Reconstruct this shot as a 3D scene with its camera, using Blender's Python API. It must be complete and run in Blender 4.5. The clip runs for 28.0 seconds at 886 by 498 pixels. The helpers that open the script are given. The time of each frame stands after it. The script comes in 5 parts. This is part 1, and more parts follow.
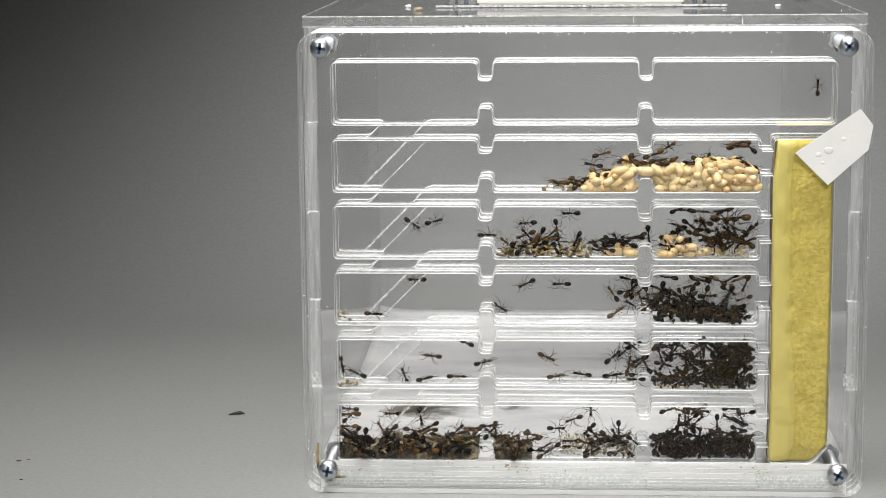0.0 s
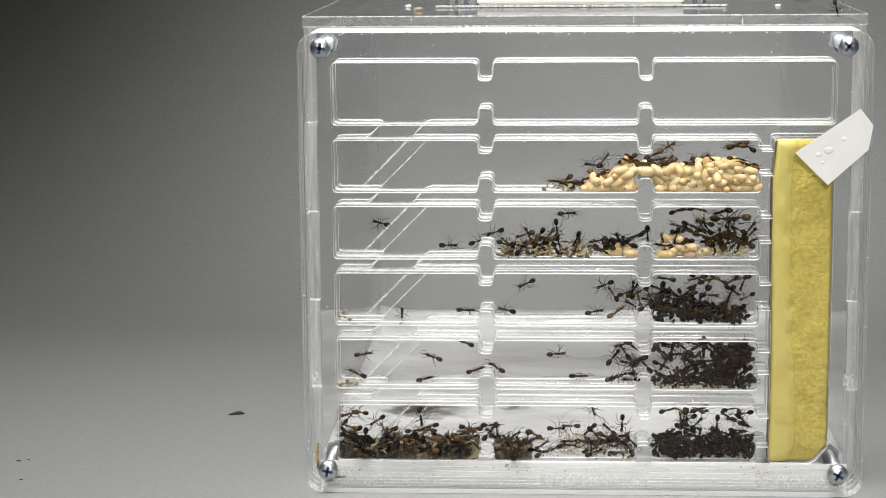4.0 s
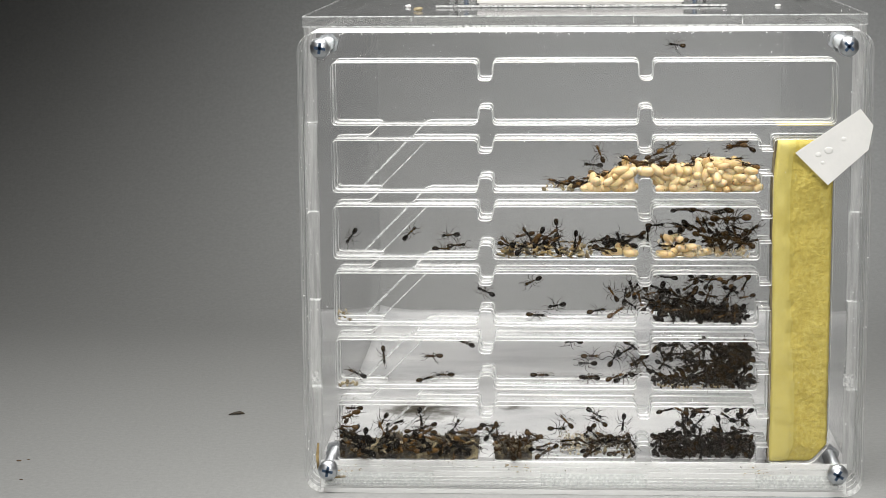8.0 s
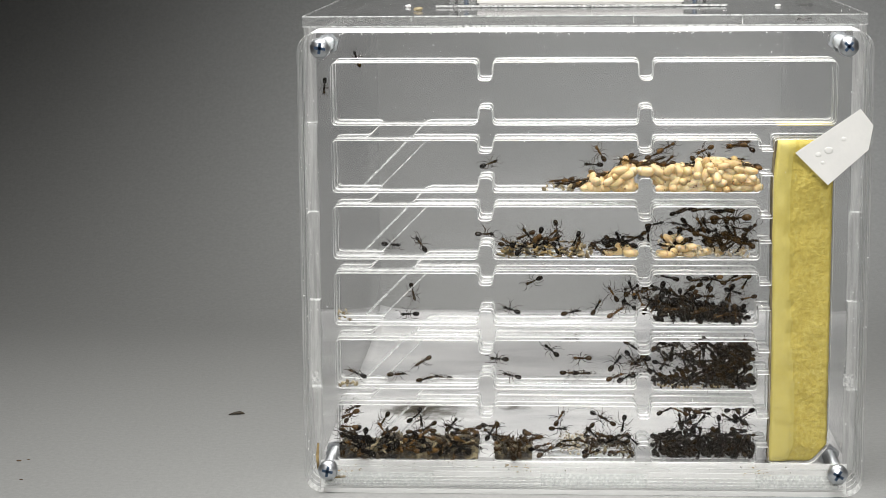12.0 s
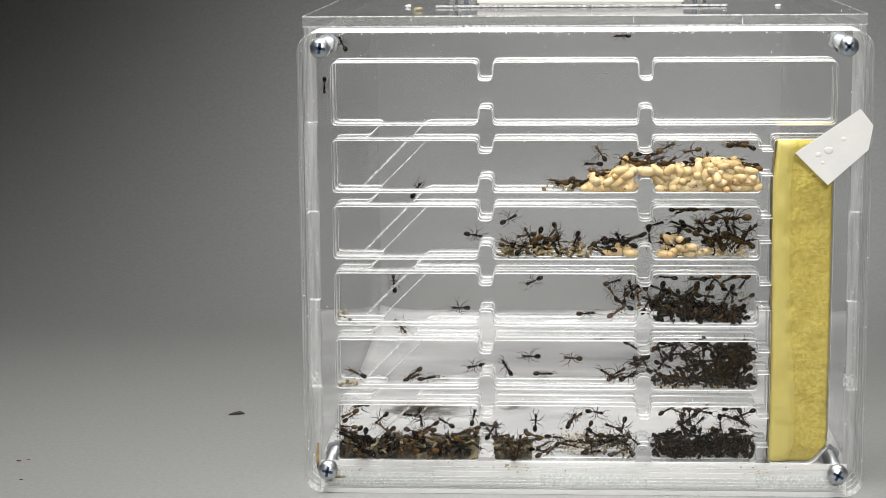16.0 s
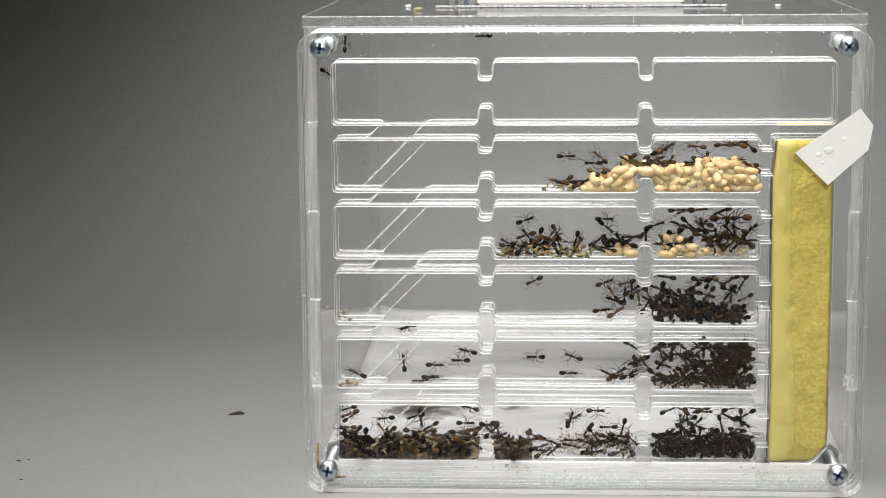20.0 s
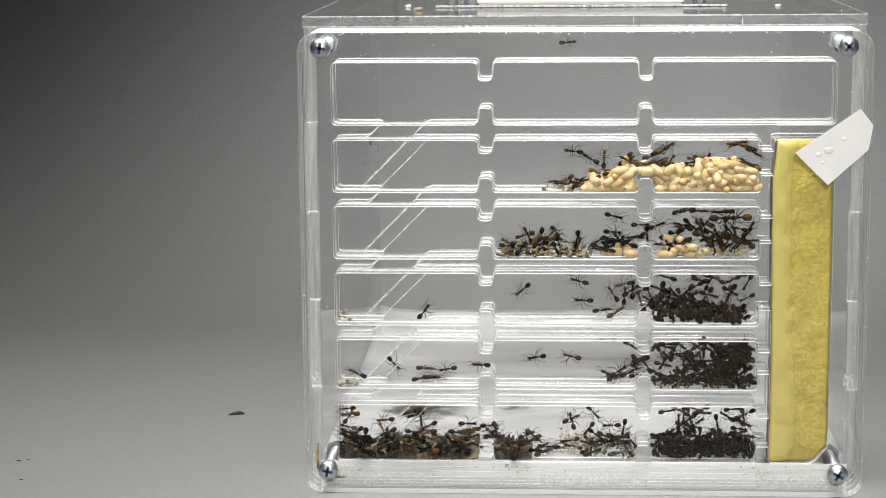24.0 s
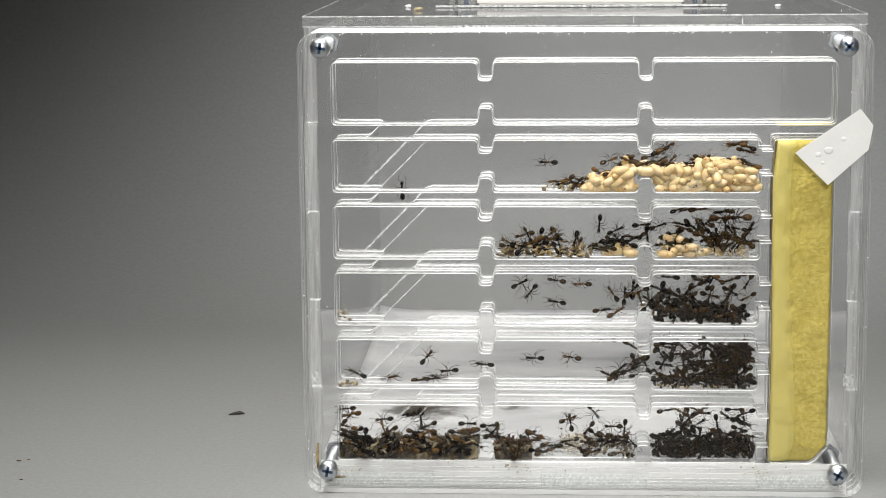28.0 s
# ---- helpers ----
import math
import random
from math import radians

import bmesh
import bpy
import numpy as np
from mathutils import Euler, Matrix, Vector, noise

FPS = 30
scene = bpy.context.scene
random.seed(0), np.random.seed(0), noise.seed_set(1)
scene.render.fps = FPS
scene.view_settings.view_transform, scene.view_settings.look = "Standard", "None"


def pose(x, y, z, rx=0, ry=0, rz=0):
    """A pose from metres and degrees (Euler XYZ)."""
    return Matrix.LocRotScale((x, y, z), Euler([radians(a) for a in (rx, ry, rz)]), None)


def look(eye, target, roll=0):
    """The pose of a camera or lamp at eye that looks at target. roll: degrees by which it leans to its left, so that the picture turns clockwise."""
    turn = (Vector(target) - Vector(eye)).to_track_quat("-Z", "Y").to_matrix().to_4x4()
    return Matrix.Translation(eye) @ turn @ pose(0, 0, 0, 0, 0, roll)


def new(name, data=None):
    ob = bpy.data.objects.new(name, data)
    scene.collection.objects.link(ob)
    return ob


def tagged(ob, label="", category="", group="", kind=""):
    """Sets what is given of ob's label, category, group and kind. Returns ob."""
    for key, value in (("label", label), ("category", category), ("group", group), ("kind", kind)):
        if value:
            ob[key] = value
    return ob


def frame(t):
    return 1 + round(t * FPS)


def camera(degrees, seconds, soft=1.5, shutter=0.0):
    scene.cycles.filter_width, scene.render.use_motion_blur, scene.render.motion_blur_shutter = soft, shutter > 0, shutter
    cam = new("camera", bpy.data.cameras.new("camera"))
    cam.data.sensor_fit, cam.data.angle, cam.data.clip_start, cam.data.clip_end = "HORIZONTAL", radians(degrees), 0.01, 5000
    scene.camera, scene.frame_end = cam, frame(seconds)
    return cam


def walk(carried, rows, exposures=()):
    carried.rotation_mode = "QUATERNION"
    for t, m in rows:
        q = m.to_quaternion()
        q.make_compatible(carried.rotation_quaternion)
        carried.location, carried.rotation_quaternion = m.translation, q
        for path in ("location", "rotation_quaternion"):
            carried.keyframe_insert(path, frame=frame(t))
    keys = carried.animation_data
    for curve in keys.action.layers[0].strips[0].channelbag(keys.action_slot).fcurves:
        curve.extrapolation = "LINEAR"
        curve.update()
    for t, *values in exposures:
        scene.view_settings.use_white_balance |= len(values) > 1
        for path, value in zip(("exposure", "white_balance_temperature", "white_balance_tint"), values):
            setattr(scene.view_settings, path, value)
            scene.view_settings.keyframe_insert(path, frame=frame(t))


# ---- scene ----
from mathutils.geometry import tessellate_polygon

cam = camera(24.62, 28.0, soft=0.8)
EYE = Vector((0.06783, -0.55771, 0.16686))
CAM_POSE = Matrix.Translation(EYE) @ Euler((0, 0, 0.06169)).to_matrix().to_4x4() @ Euler((math.pi / 2 - 0.17031, 0, 0)).to_matrix().to_4x4() @ Euler((0, 0, -0.00846)).to_matrix().to_4x4()
walk(cam, [(0, CAM_POSE), (28, CAM_POSE)])

MM = 0.001

# ---- light ----
world = bpy.data.worlds.new("studio")
scene.world = world
world.use_nodes = True
world.node_tree.nodes["Background"].inputs[0].default_value = (0.92, 0.96, 1.0, 1)
world.node_tree.nodes["Background"].inputs[1].default_value = 0.17


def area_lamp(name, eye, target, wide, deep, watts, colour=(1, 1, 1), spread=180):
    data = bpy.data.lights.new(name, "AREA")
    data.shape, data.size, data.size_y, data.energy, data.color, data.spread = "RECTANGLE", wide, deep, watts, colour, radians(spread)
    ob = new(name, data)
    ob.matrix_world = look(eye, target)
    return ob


area_lamp("top_softbox_light", (0.05, -0.14, 0.55), (0.05, -0.05, 0.03), 0.42, 0.26, 1.40, (1, 0.985, 0.958), 90)
# Unseen front lamp, added with a narrow beam that fades across the backdrop.
area_lamp("front_fill_light", (0.10, -1.30, 0.52), (0.09, 0.44, -0.06), 0.16, 0.14, 0.19, (1, 0.978, 0.955), 22)
# Unseen lamp, added to brighten the backdrop behind the box.
area_lamp("backdrop_fill_light", (0.09, 0.12, 0.48), (0.11, 0.40, 0.06), 0.16, 0.12, 0.165, (0.98, 0.99, 1.0), 54)
scene.view_settings.exposure = 0.0
scene.cycles.transparent_max_bounces = 48  # many clear plates lie one behind the other


# ---- materials ----
def material(name):
    m = bpy.data.materials.new(name)
    m.use_nodes = True
    m.node_tree.nodes.clear()
    nodes = m.node_tree.nodes
    out = nodes.new("ShaderNodeOutputMaterial")
    return m, nodes, m.node_tree.links, out


def ramp(nodes, links, source, stops):
    r = nodes.new("ShaderNodeValToRGB")
    while len(r.color_ramp.elements) < len(stops):
        r.color_ramp.elements.new(0.5)
    for e, (p, c) in zip(r.color_ramp.elements, stops):
        e.position, e.color = p, (*c, 1)
    links.new(source, r.inputs[0])
    return r.outputs[0]


def grain(nodes, links, scale, detail=4, rough=0.6, stretch=(1, 1, 1)):
    co = nodes.new("ShaderNodeTexCoord")
    mp = nodes.new("ShaderNodeMapping")
    mp.inputs["Scale"].default_value = stretch
    links.new(co.outputs["Object"], mp.inputs[0])
    n = nodes.new("ShaderNodeTexNoise")
    n.inputs["Scale"].default_value, n.inputs["Detail"].default_value, n.inputs["Roughness"].default_value = scale, detail, rough
    links.new(mp.outputs[0], n.inputs["Vector"])
    return n.outputs["Fac"]


def solid(name, stops, scale, rough=0.5, metal=0.0, bump=0.0, bump_scale=0, by_random=0.0, by_island=0.0, coat=0.0, subsurface=0.0, ior=1.45, stretch=(1, 1, 1)):
    """Opaque surface: noise through a colour ramp, shifted piece by piece, with fine relief."""
    m, nodes, links, out = material(name)
    p = nodes.new("ShaderNodeBsdfPrincipled")
    fac = grain(nodes, links, scale, stretch=stretch)
    for amount, node, socket in ((by_random, "ShaderNodeObjectInfo", "Random"), (by_island, "ShaderNodeNewGeometry", "Random Per Island")):
        if amount:
            info = nodes.new(node)
            mix = nodes.new("ShaderNodeMix")
            mix.inputs["Factor"].default_value = amount
            links.new(fac, mix.inputs["A"])
            links.new(info.outputs[socket], mix.inputs["B"])
            fac = mix.outputs["Result"]
    links.new(ramp(nodes, links, fac, stops), p.inputs["Base Color"])
    p.inputs["Roughness"].default_value, p.inputs["Metallic"].default_value = rough, metal
    p.inputs["Coat Weight"].default_value, p.inputs["IOR"].default_value = coat, ior
    if subsurface:
        p.inputs["Subsurface Weight"].default_value = subsurface
        p.inputs["Subsurface Radius"].default_value = (0.0016, 0.0010, 0.0005)
        p.inputs["Subsurface Scale"].default_value = 1.0
    if bump:
        b = nodes.new("ShaderNodeBump")
        b.inputs["Strength"].default_value, b.inputs["Distance"].default_value = bump, 0.0004
        links.new(grain(nodes, links, bump_scale or scale * 3, 6), b.inputs["Height"])
        links.new(b.outputs[0], p.inputs["Normal"])
    links.new(p.outputs[0], out.inputs[0])
    return m


def clear_sheet(name, tint, ior=1.45, rough=0.04):
    """Clear acrylic: lets light and sight through, with a mirror gloss that grows towards grazing angles."""
    m, nodes, links, out = material(name)
    t, g, mix, fr = (nodes.new("ShaderNode" + k) for k in ("BsdfTransparent", "BsdfGlossy", "MixShader", "Fresnel"))
    t.inputs[0].default_value = (*tint, 1)
    g.inputs["Roughness"].default_value = rough
    fr.inputs["IOR"].default_value = ior
    links.new(fr.outputs[0], mix.inputs[0])
    links.new(t.outputs[0], mix.inputs[1])
    links.new(g.outputs[0], mix.inputs[2])
    links.new(mix.outputs[0], out.inputs[0])
    return m


def dusty_sheet(name, dust, ior=1.27):
    """Clear acrylic with a film of dust and fine scratches."""
    m = clear_sheet(name, (0.988, 0.988, 0.988), ior)
    nodes, links = m.node_tree.nodes, m.node_tree.links
    out = next(n for n in nodes if n.type == "OUTPUT_MATERIAL")
    clean = out.inputs[0].links[0].from_socket
    film, mix, r = nodes.new("ShaderNodeBsdfDiffuse"), nodes.new("ShaderNodeMixShader"), nodes.new("ShaderNodeMapRange")
    film.inputs[0].default_value = (0.84, 0.84, 0.83, 1)
    r.inputs["From Min"].default_value, r.inputs["From Max"].default_value = 0.3, 0.7
    r.inputs["To Min"].default_value, r.inputs["To Max"].default_value = dust * 0.94, dust * 1.06
    links.new(grain(nodes, links, 160, 5, 0.7), r.inputs["Value"])
    links.new(r.outputs[0], mix.inputs[0])
    links.new(clean, mix.inputs[1])
    links.new(film.outputs[0], mix.inputs[2])
    links.new(mix.outputs[0], out.inputs[0])
    return m


def frosted_edge(name, see, white=0.86, rough=0.18, mirror=0.0, uneven=0.2, stretch=(2.5, 0.5, 2.5), tint=1.0):
    """Laser-cut edge of acrylic: milky, glossy and finely uneven; more or less of it is see-through from place to place."""
    m, nodes, links, out = material(name)
    t, d, mix = (nodes.new("ShaderNode" + k) for k in ("BsdfTransparent", "BsdfPrincipled", "MixShader"))
    t.inputs[0].default_value = (tint * 0.99, tint, tint, 1)
    d.inputs["Base Color"].default_value = (white, white, white * 0.99, 1)
    d.inputs["Roughness"].default_value = rough
    d.inputs["IOR"].default_value = 1.49
    fac = grain(nodes, links, 420, 4, 0.6, stretch)
    r = nodes.new("ShaderNodeMapRange")
    r.inputs["From Min"].default_value, r.inputs["From Max"].default_value = 0.36, 0.64
    r.inputs["To Min"].default_value, r.inputs["To Max"].default_value = max(0, 1 - see - uneven), min(1, 1 - see + uneven)
    links.new(fac, r.inputs["Value"])
    b = nodes.new("ShaderNodeBump")
    b.inputs["Strength"].default_value, b.inputs["Distance"].default_value = 0.3, 0.0003
    links.new(grain(nodes, links, 400, 3, 0.5, stretch), b.inputs["Height"])
    links.new(b.outputs[0], d.inputs["Normal"])
    through_light, both = nodes.new("ShaderNodeBsdfTranslucent"), nodes.new("ShaderNodeMixShader")
    through_light.inputs[0].default_value = (0.93, 0.94, 0.93, 1)
    both.inputs[0].default_value = 0.45
    links.new(d.outputs[0], both.inputs[1])
    links.new(through_light.outputs[0], both.inputs[2])
    body = both.outputs[0]
    if mirror:
        shine, polished = nodes.new("ShaderNodeBsdfGlossy"), nodes.new("ShaderNodeMixShader")
        shine.inputs["Roughness"].default_value = rough
        polished.inputs[0].default_value = mirror
        links.new(body, polished.inputs[1])
        links.new(shine.outputs[0], polished.inputs[2])
        body = polished.outputs[0]
    links.new(r.outputs[0], mix.inputs[0])
    links.new(t.outputs[0], mix.inputs[1])
    links.new(body, mix.inputs[2])
    links.new(mix.outputs[0], out.inputs[0])
    return m


PAPER = solid("grey_backdrop_paper", [(0.3, (0.240, 0.243, 0.238)), (0.7, (0.276, 0.279, 0.272))], 620, 0.9, bump=0.5, bump_scale=1100)
ROOM = solid("dark_room_paint", [(0.3, (0.30, 0.30, 0.30)), (0.7, (0.34, 0.34, 0.33))], 6, 0.9)
CLEAR = clear_sheet("clear_acrylic", (0.988, 0.988, 0.988), 1.27)
DUSTY = dusty_sheet("dusty_acrylic", 0.035)
DUSTY_LID = dusty_sheet("dusty_lid_acrylic", 0.035, 1.14)
CLEAR_BACK = clear_sheet("clear_acrylic_far_face", (0.985, 0.985, 0.985), 1.001)
DUSTY_SIDE = dusty_sheet("dusty_side_acrylic", 0.05, 1.49)
# White rim, greyer depth: the seams' bright and dark lines put into colour.
EDGE = frosted_edge("laser_cut_edge", 0.30, 0.98, uneven=0.2)
EDGE_MID = frosted_edge("laser_cut_edge_depth", 0.70, 0.97, uneven=0.06, tint=0.86)
# Upright edges are clearer and greyer: their weaker light is put into the material.
EDGE_UP = frosted_edge("upright_chamber_edge", 0.80, 0.93, uneven=0.08, stretch=(1.5, 1, 0.2), tint=0.82)
EDGE_THIN = frosted_edge("laser_cut_edge_thin", 0.40, 0.93)
EDGE_SIDE = frosted_edge("upright_cut_edge", 0.56, 0.93, uneven=0.14, stretch=(1.5, 1, 0.12))
# White here stands in for the plaster mirrored in the polished foot.
EDGE_FOOT = frosted_edge("polished_foot_edge", 0.12, 0.95, 0.14, 0.2, 0.1, (0.12, 1, 1.5))
EDGE_CLEAR = frosted_edge("polished_edge", 0.86, uneven=0.06)
EDGE_BACK = frosted_edge("milky_foot_backing", 0.16, 0.97, 0.3, 0.0, 0.05, (0.2, 1, 2))
EDGE_TAB = frosted_edge("white_tab", 0.05, 0.98, 0.25, 0.1, 0.05, (0.2, 1, 2))
EDGE_DIM = frosted_edge("dull_lid_edge", 0.62, 0.93, uneven=0.2)
EDGE_RAMP = frosted_edge("ramp_edge", 0.74, 0.90, 0.3, uneven=0.16)
# White tubes carry the glints of light along the cut edges.
GLINT = frosted_edge("white_edge_glint", 0.06, 0.98, 0.16, 0.45, 0.1, (0.5, 1, 0.5))
# White for lines and faces painted in as glints on cut acrylic.
LINE = frosted_edge("white_glint_line", 0.22, 0.98, 0.12, 0.25, 0.5)
STEEL = solid("zinc_steel", [(0.3, (0.50, 0.52, 0.55)), (0.7, (0.66, 0.68, 0.70))], 900, 0.36, 1.0, bump=0.2)
STEEL_DULL = solid("dull_zinc", [(0.3, (0.20, 0.21, 0.22)), (0.7, (0.30, 0.31, 0.32))], 900, 0.55, 0.7, bump=0.2)
STEEL_DARK = solid("dark_blue_steel", [(0.3, (0.04, 0.07, 0.12)), (0.7, (0.08, 0.12, 0.19))], 900, 0.35, 0.8)
SPONGE = solid("yellow_sponge", [(0.28, (0.40, 0.315, 0.062)), (0.45, (0.46, 0.37, 0.080)), (0.6, (0.50, 0.415, 0.10)), (0.75, (0.55, 0.47, 0.15))], 900, 0.8, bump=1.0, bump_scale=900, stretch=(1, 1, 0.7))
SPONGE_WET = solid("swollen_wet_sponge", [(0.3, (0.49, 0.41, 0.105)), (0.7, (0.55, 0.48, 0.15))], 160, 0.5, bump=0.3, bump_scale=700, coat=0.2)
# Dark brown for the sponge's sides and back and the strip beside it.
SPONGE_SIDE = solid("dark_sponge_side", [(0.3, (0.10, 0.08, 0.05)), (0.7, (0.22, 0.18, 0.10))], 400, 0.95)
LABEL = solid("white_label_paper", [(0.3, (0.66, 0.66, 0.64)), (0.7, (0.72, 0.715, 0.69))], 120, 0.75, bump=0.15, bump_scale=500)
PLASTER = solid("white_plaster", [(0.34, (0.40, 0.405, 0.41)), (0.5, (0.54, 0.54, 0.54)), (0.66, (0.68, 0.68, 0.67))], 16, 0.75, bump=0.3, bump_scale=600, stretch=(0.8, 2.6, 1))


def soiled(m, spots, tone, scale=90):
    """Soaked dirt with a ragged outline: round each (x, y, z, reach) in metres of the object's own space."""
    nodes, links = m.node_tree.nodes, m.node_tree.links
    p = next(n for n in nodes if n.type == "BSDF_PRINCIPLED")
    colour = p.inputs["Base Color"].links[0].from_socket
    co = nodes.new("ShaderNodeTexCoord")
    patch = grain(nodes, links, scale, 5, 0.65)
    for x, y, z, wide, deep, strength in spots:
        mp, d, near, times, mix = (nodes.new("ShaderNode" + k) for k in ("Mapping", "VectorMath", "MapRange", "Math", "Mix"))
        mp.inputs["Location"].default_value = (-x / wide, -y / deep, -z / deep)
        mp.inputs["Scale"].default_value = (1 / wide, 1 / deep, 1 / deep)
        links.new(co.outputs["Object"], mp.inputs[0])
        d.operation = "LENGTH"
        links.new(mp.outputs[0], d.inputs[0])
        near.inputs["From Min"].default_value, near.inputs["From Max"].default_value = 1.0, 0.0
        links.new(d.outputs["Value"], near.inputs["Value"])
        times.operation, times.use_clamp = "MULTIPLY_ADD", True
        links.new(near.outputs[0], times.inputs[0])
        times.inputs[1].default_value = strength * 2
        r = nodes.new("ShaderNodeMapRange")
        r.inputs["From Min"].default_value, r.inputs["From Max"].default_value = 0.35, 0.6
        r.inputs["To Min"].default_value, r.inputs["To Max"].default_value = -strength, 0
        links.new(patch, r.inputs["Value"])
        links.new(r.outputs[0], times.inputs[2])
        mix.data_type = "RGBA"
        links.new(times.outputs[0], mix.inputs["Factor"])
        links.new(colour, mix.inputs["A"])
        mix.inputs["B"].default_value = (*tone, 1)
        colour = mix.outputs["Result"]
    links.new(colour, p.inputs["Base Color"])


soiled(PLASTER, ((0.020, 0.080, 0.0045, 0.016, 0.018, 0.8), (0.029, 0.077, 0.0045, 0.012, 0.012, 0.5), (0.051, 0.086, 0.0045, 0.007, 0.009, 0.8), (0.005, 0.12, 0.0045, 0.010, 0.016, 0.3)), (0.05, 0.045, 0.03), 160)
# Dirt at the foot; the two right-edge spots just darken that side.
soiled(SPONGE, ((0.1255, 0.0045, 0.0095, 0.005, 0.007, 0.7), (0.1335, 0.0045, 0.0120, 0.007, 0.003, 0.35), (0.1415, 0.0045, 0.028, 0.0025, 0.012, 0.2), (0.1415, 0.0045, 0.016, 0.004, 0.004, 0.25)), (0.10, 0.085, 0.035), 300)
WHITE = solid("white_plastic", [(0.3, (0.58, 0.565, 0.55)), (0.7, (0.64, 0.62, 0.61))], 80, 0.4)
BLACK = solid("black_rubber", [(0.3, (0.012, 0.012, 0.013)), (0.7, (0.03, 0.03, 0.03))], 300, 0.5)
COCOON = solid("cream_cocoon_silk", [(0.2, (0.45, 0.31, 0.135)), (0.5, (0.58, 0.44, 0.235)), (0.85, (0.68, 0.56, 0.35))], 500, 0.28, by_random=0.5, bump=0.25, bump_scale=2500, subsurface=0.5)
TIP = solid("cocoon_tip", [(0.3, (0.05, 0.03, 0.015)), (0.7, (0.12, 0.07, 0.03))], 900, 0.6)
DARK = solid("dark_brown_chitin", [(0.25, (0.003, 0.002, 0.001)), (0.5, (0.007, 0.0045, 0.002)), (0.78, (0.034, 0.019, 0.005))], 420, 0.19, by_random=0.5, bump=0.08, bump_scale=3000, ior=1.36)
BROWN = solid("reddish_brown_chitin", [(0.2, (0.012, 0.007, 0.003)), (0.52, (0.040, 0.022, 0.008)), (0.78, (0.115, 0.062, 0.018))], 420, 0.19, by_random=0.5, bump=0.08, bump_scale=3000, ior=1.36)
LEG = solid("leg_chitin", [(0.2, (0.006, 0.004, 0.0025)), (0.8, (0.034, 0.019, 0.008))], 900, 0.4, by_random=0.4, ior=1.33)
LITTER = solid("brown_litter", [(0.2, (0.012, 0.009, 0.005)), (0.45, (0.030, 0.021, 0.010)), (0.62, (0.085, 0.066, 0.033)), (0.82, (0.22, 0.18, 0.10))], 500, 0.5, by_island=0.5, bump=0.4, bump_scale=2500)
MUSH = solid("damp_refuse", [(0.36, (0.010, 0.008, 0.005)), (0.46, (0.034, 0.025, 0.012)), (0.54, (0.11, 0.085, 0.042)), (0.64, (0.28, 0.23, 0.13))], 260, 0.5, bump=1.0, bump_scale=700)
DARK_FILL = solid("dark_crumb_fill", [(0.2, (0.005, 0.004, 0.003)), (0.6, (0.012, 0.009, 0.006)), (0.9, (0.035, 0.024, 0.012))], 500, 0.6, by_island=0.5, bump=0.4, bump_scale=2500, ior=1.25)
HUSK = solid("straw_husk", [(0.2, (0.09, 0.066, 0.034)), (0.6, (0.21, 0.165, 0.09)), (0.9, (0.44, 0.37, 0.23))], 400, 0.5, by_island=0.6, bump=0.3, bump_scale=2500)
DUST = solid("pale_dust", [(0.3, (0.70, 0.70, 0.69)), (0.7, (0.85, 0.85, 0.84))], 900, 0.8)
OCHRE = solid("ochre_husk", [(0.2, (0.05, 0.03, 0.012)), (0.5, (0.19, 0.125, 0.042)), (0.85, (0.40, 0.30, 0.13))], 400, 0.5, by_island=0.6, bump=0.3, bump_scale=2500)
PALE = solid("pale_husk", [(0.25, (0.26, 0.21, 0.13)), (0.7, (0.52, 0.46, 0.34))], 500, 0.5, by_island=0.6, bump=0.3, bump_scale=2500)
STAIN = solid("dried_stain", [(0.3, (0.10, 0.07, 0.03)), (0.7, (0.45, 0.33, 0.14))], 500, 0.9)


# ---- mesh helpers (all sizes in millimetres) ----
def mesh_of(name, bm, *materials):
    bmesh.ops.scale(bm, vec=(MM, MM, MM), verts=bm.verts)
    me = bpy.data.meshes.new(name)
    bm.to_mesh(me)
    bm.free()
    for m in materials:
        me.materials.append(m)
    return me


def part(name, bm, mat, parent=None, label=""):
    """Links a bmesh, or a mesh that is shared, as one object, under a thing or a part."""
    mats = mat if isinstance(mat, tuple) else (mat,)
    ob = new(name, bm if isinstance(bm, bpy.types.Mesh) else mesh_of(name, bm, *mats))
    ob.parent = parent
    return tagged(ob, label)


def empty(name, x=0, y=0, z=0):
    ob = new(name)
    ob.empty_display_size = 0.005
    ob.location = (x * MM, y * MM, z * MM)
    return ob


def rounded(points, r, steps=5):
    """A closed outline with its corners rounded; r is one radius, or one a corner."""
    out = []
    n = len(points)
    for i, p in enumerate(points):
        rr = r[i] if isinstance(r, (list, tuple)) else r
        p, a, b = Vector(p), Vector(points[i - 1]), Vector(points[(i + 1) % n])
        u, v = (a - p), (b - p)
        rr = min(rr, u.length * 0.48, v.length * 0.48)
        if rr < 0.05:
            out.append(tuple(p))
            continue
        s, e = p + u.normalized() * rr, p + v.normalized() * rr
        for k in range(steps + 1):
            f = k / steps
            out.append(tuple(s * (1 - f) ** 2 + p * 2 * f * (1 - f) + e * f * f))
    return out


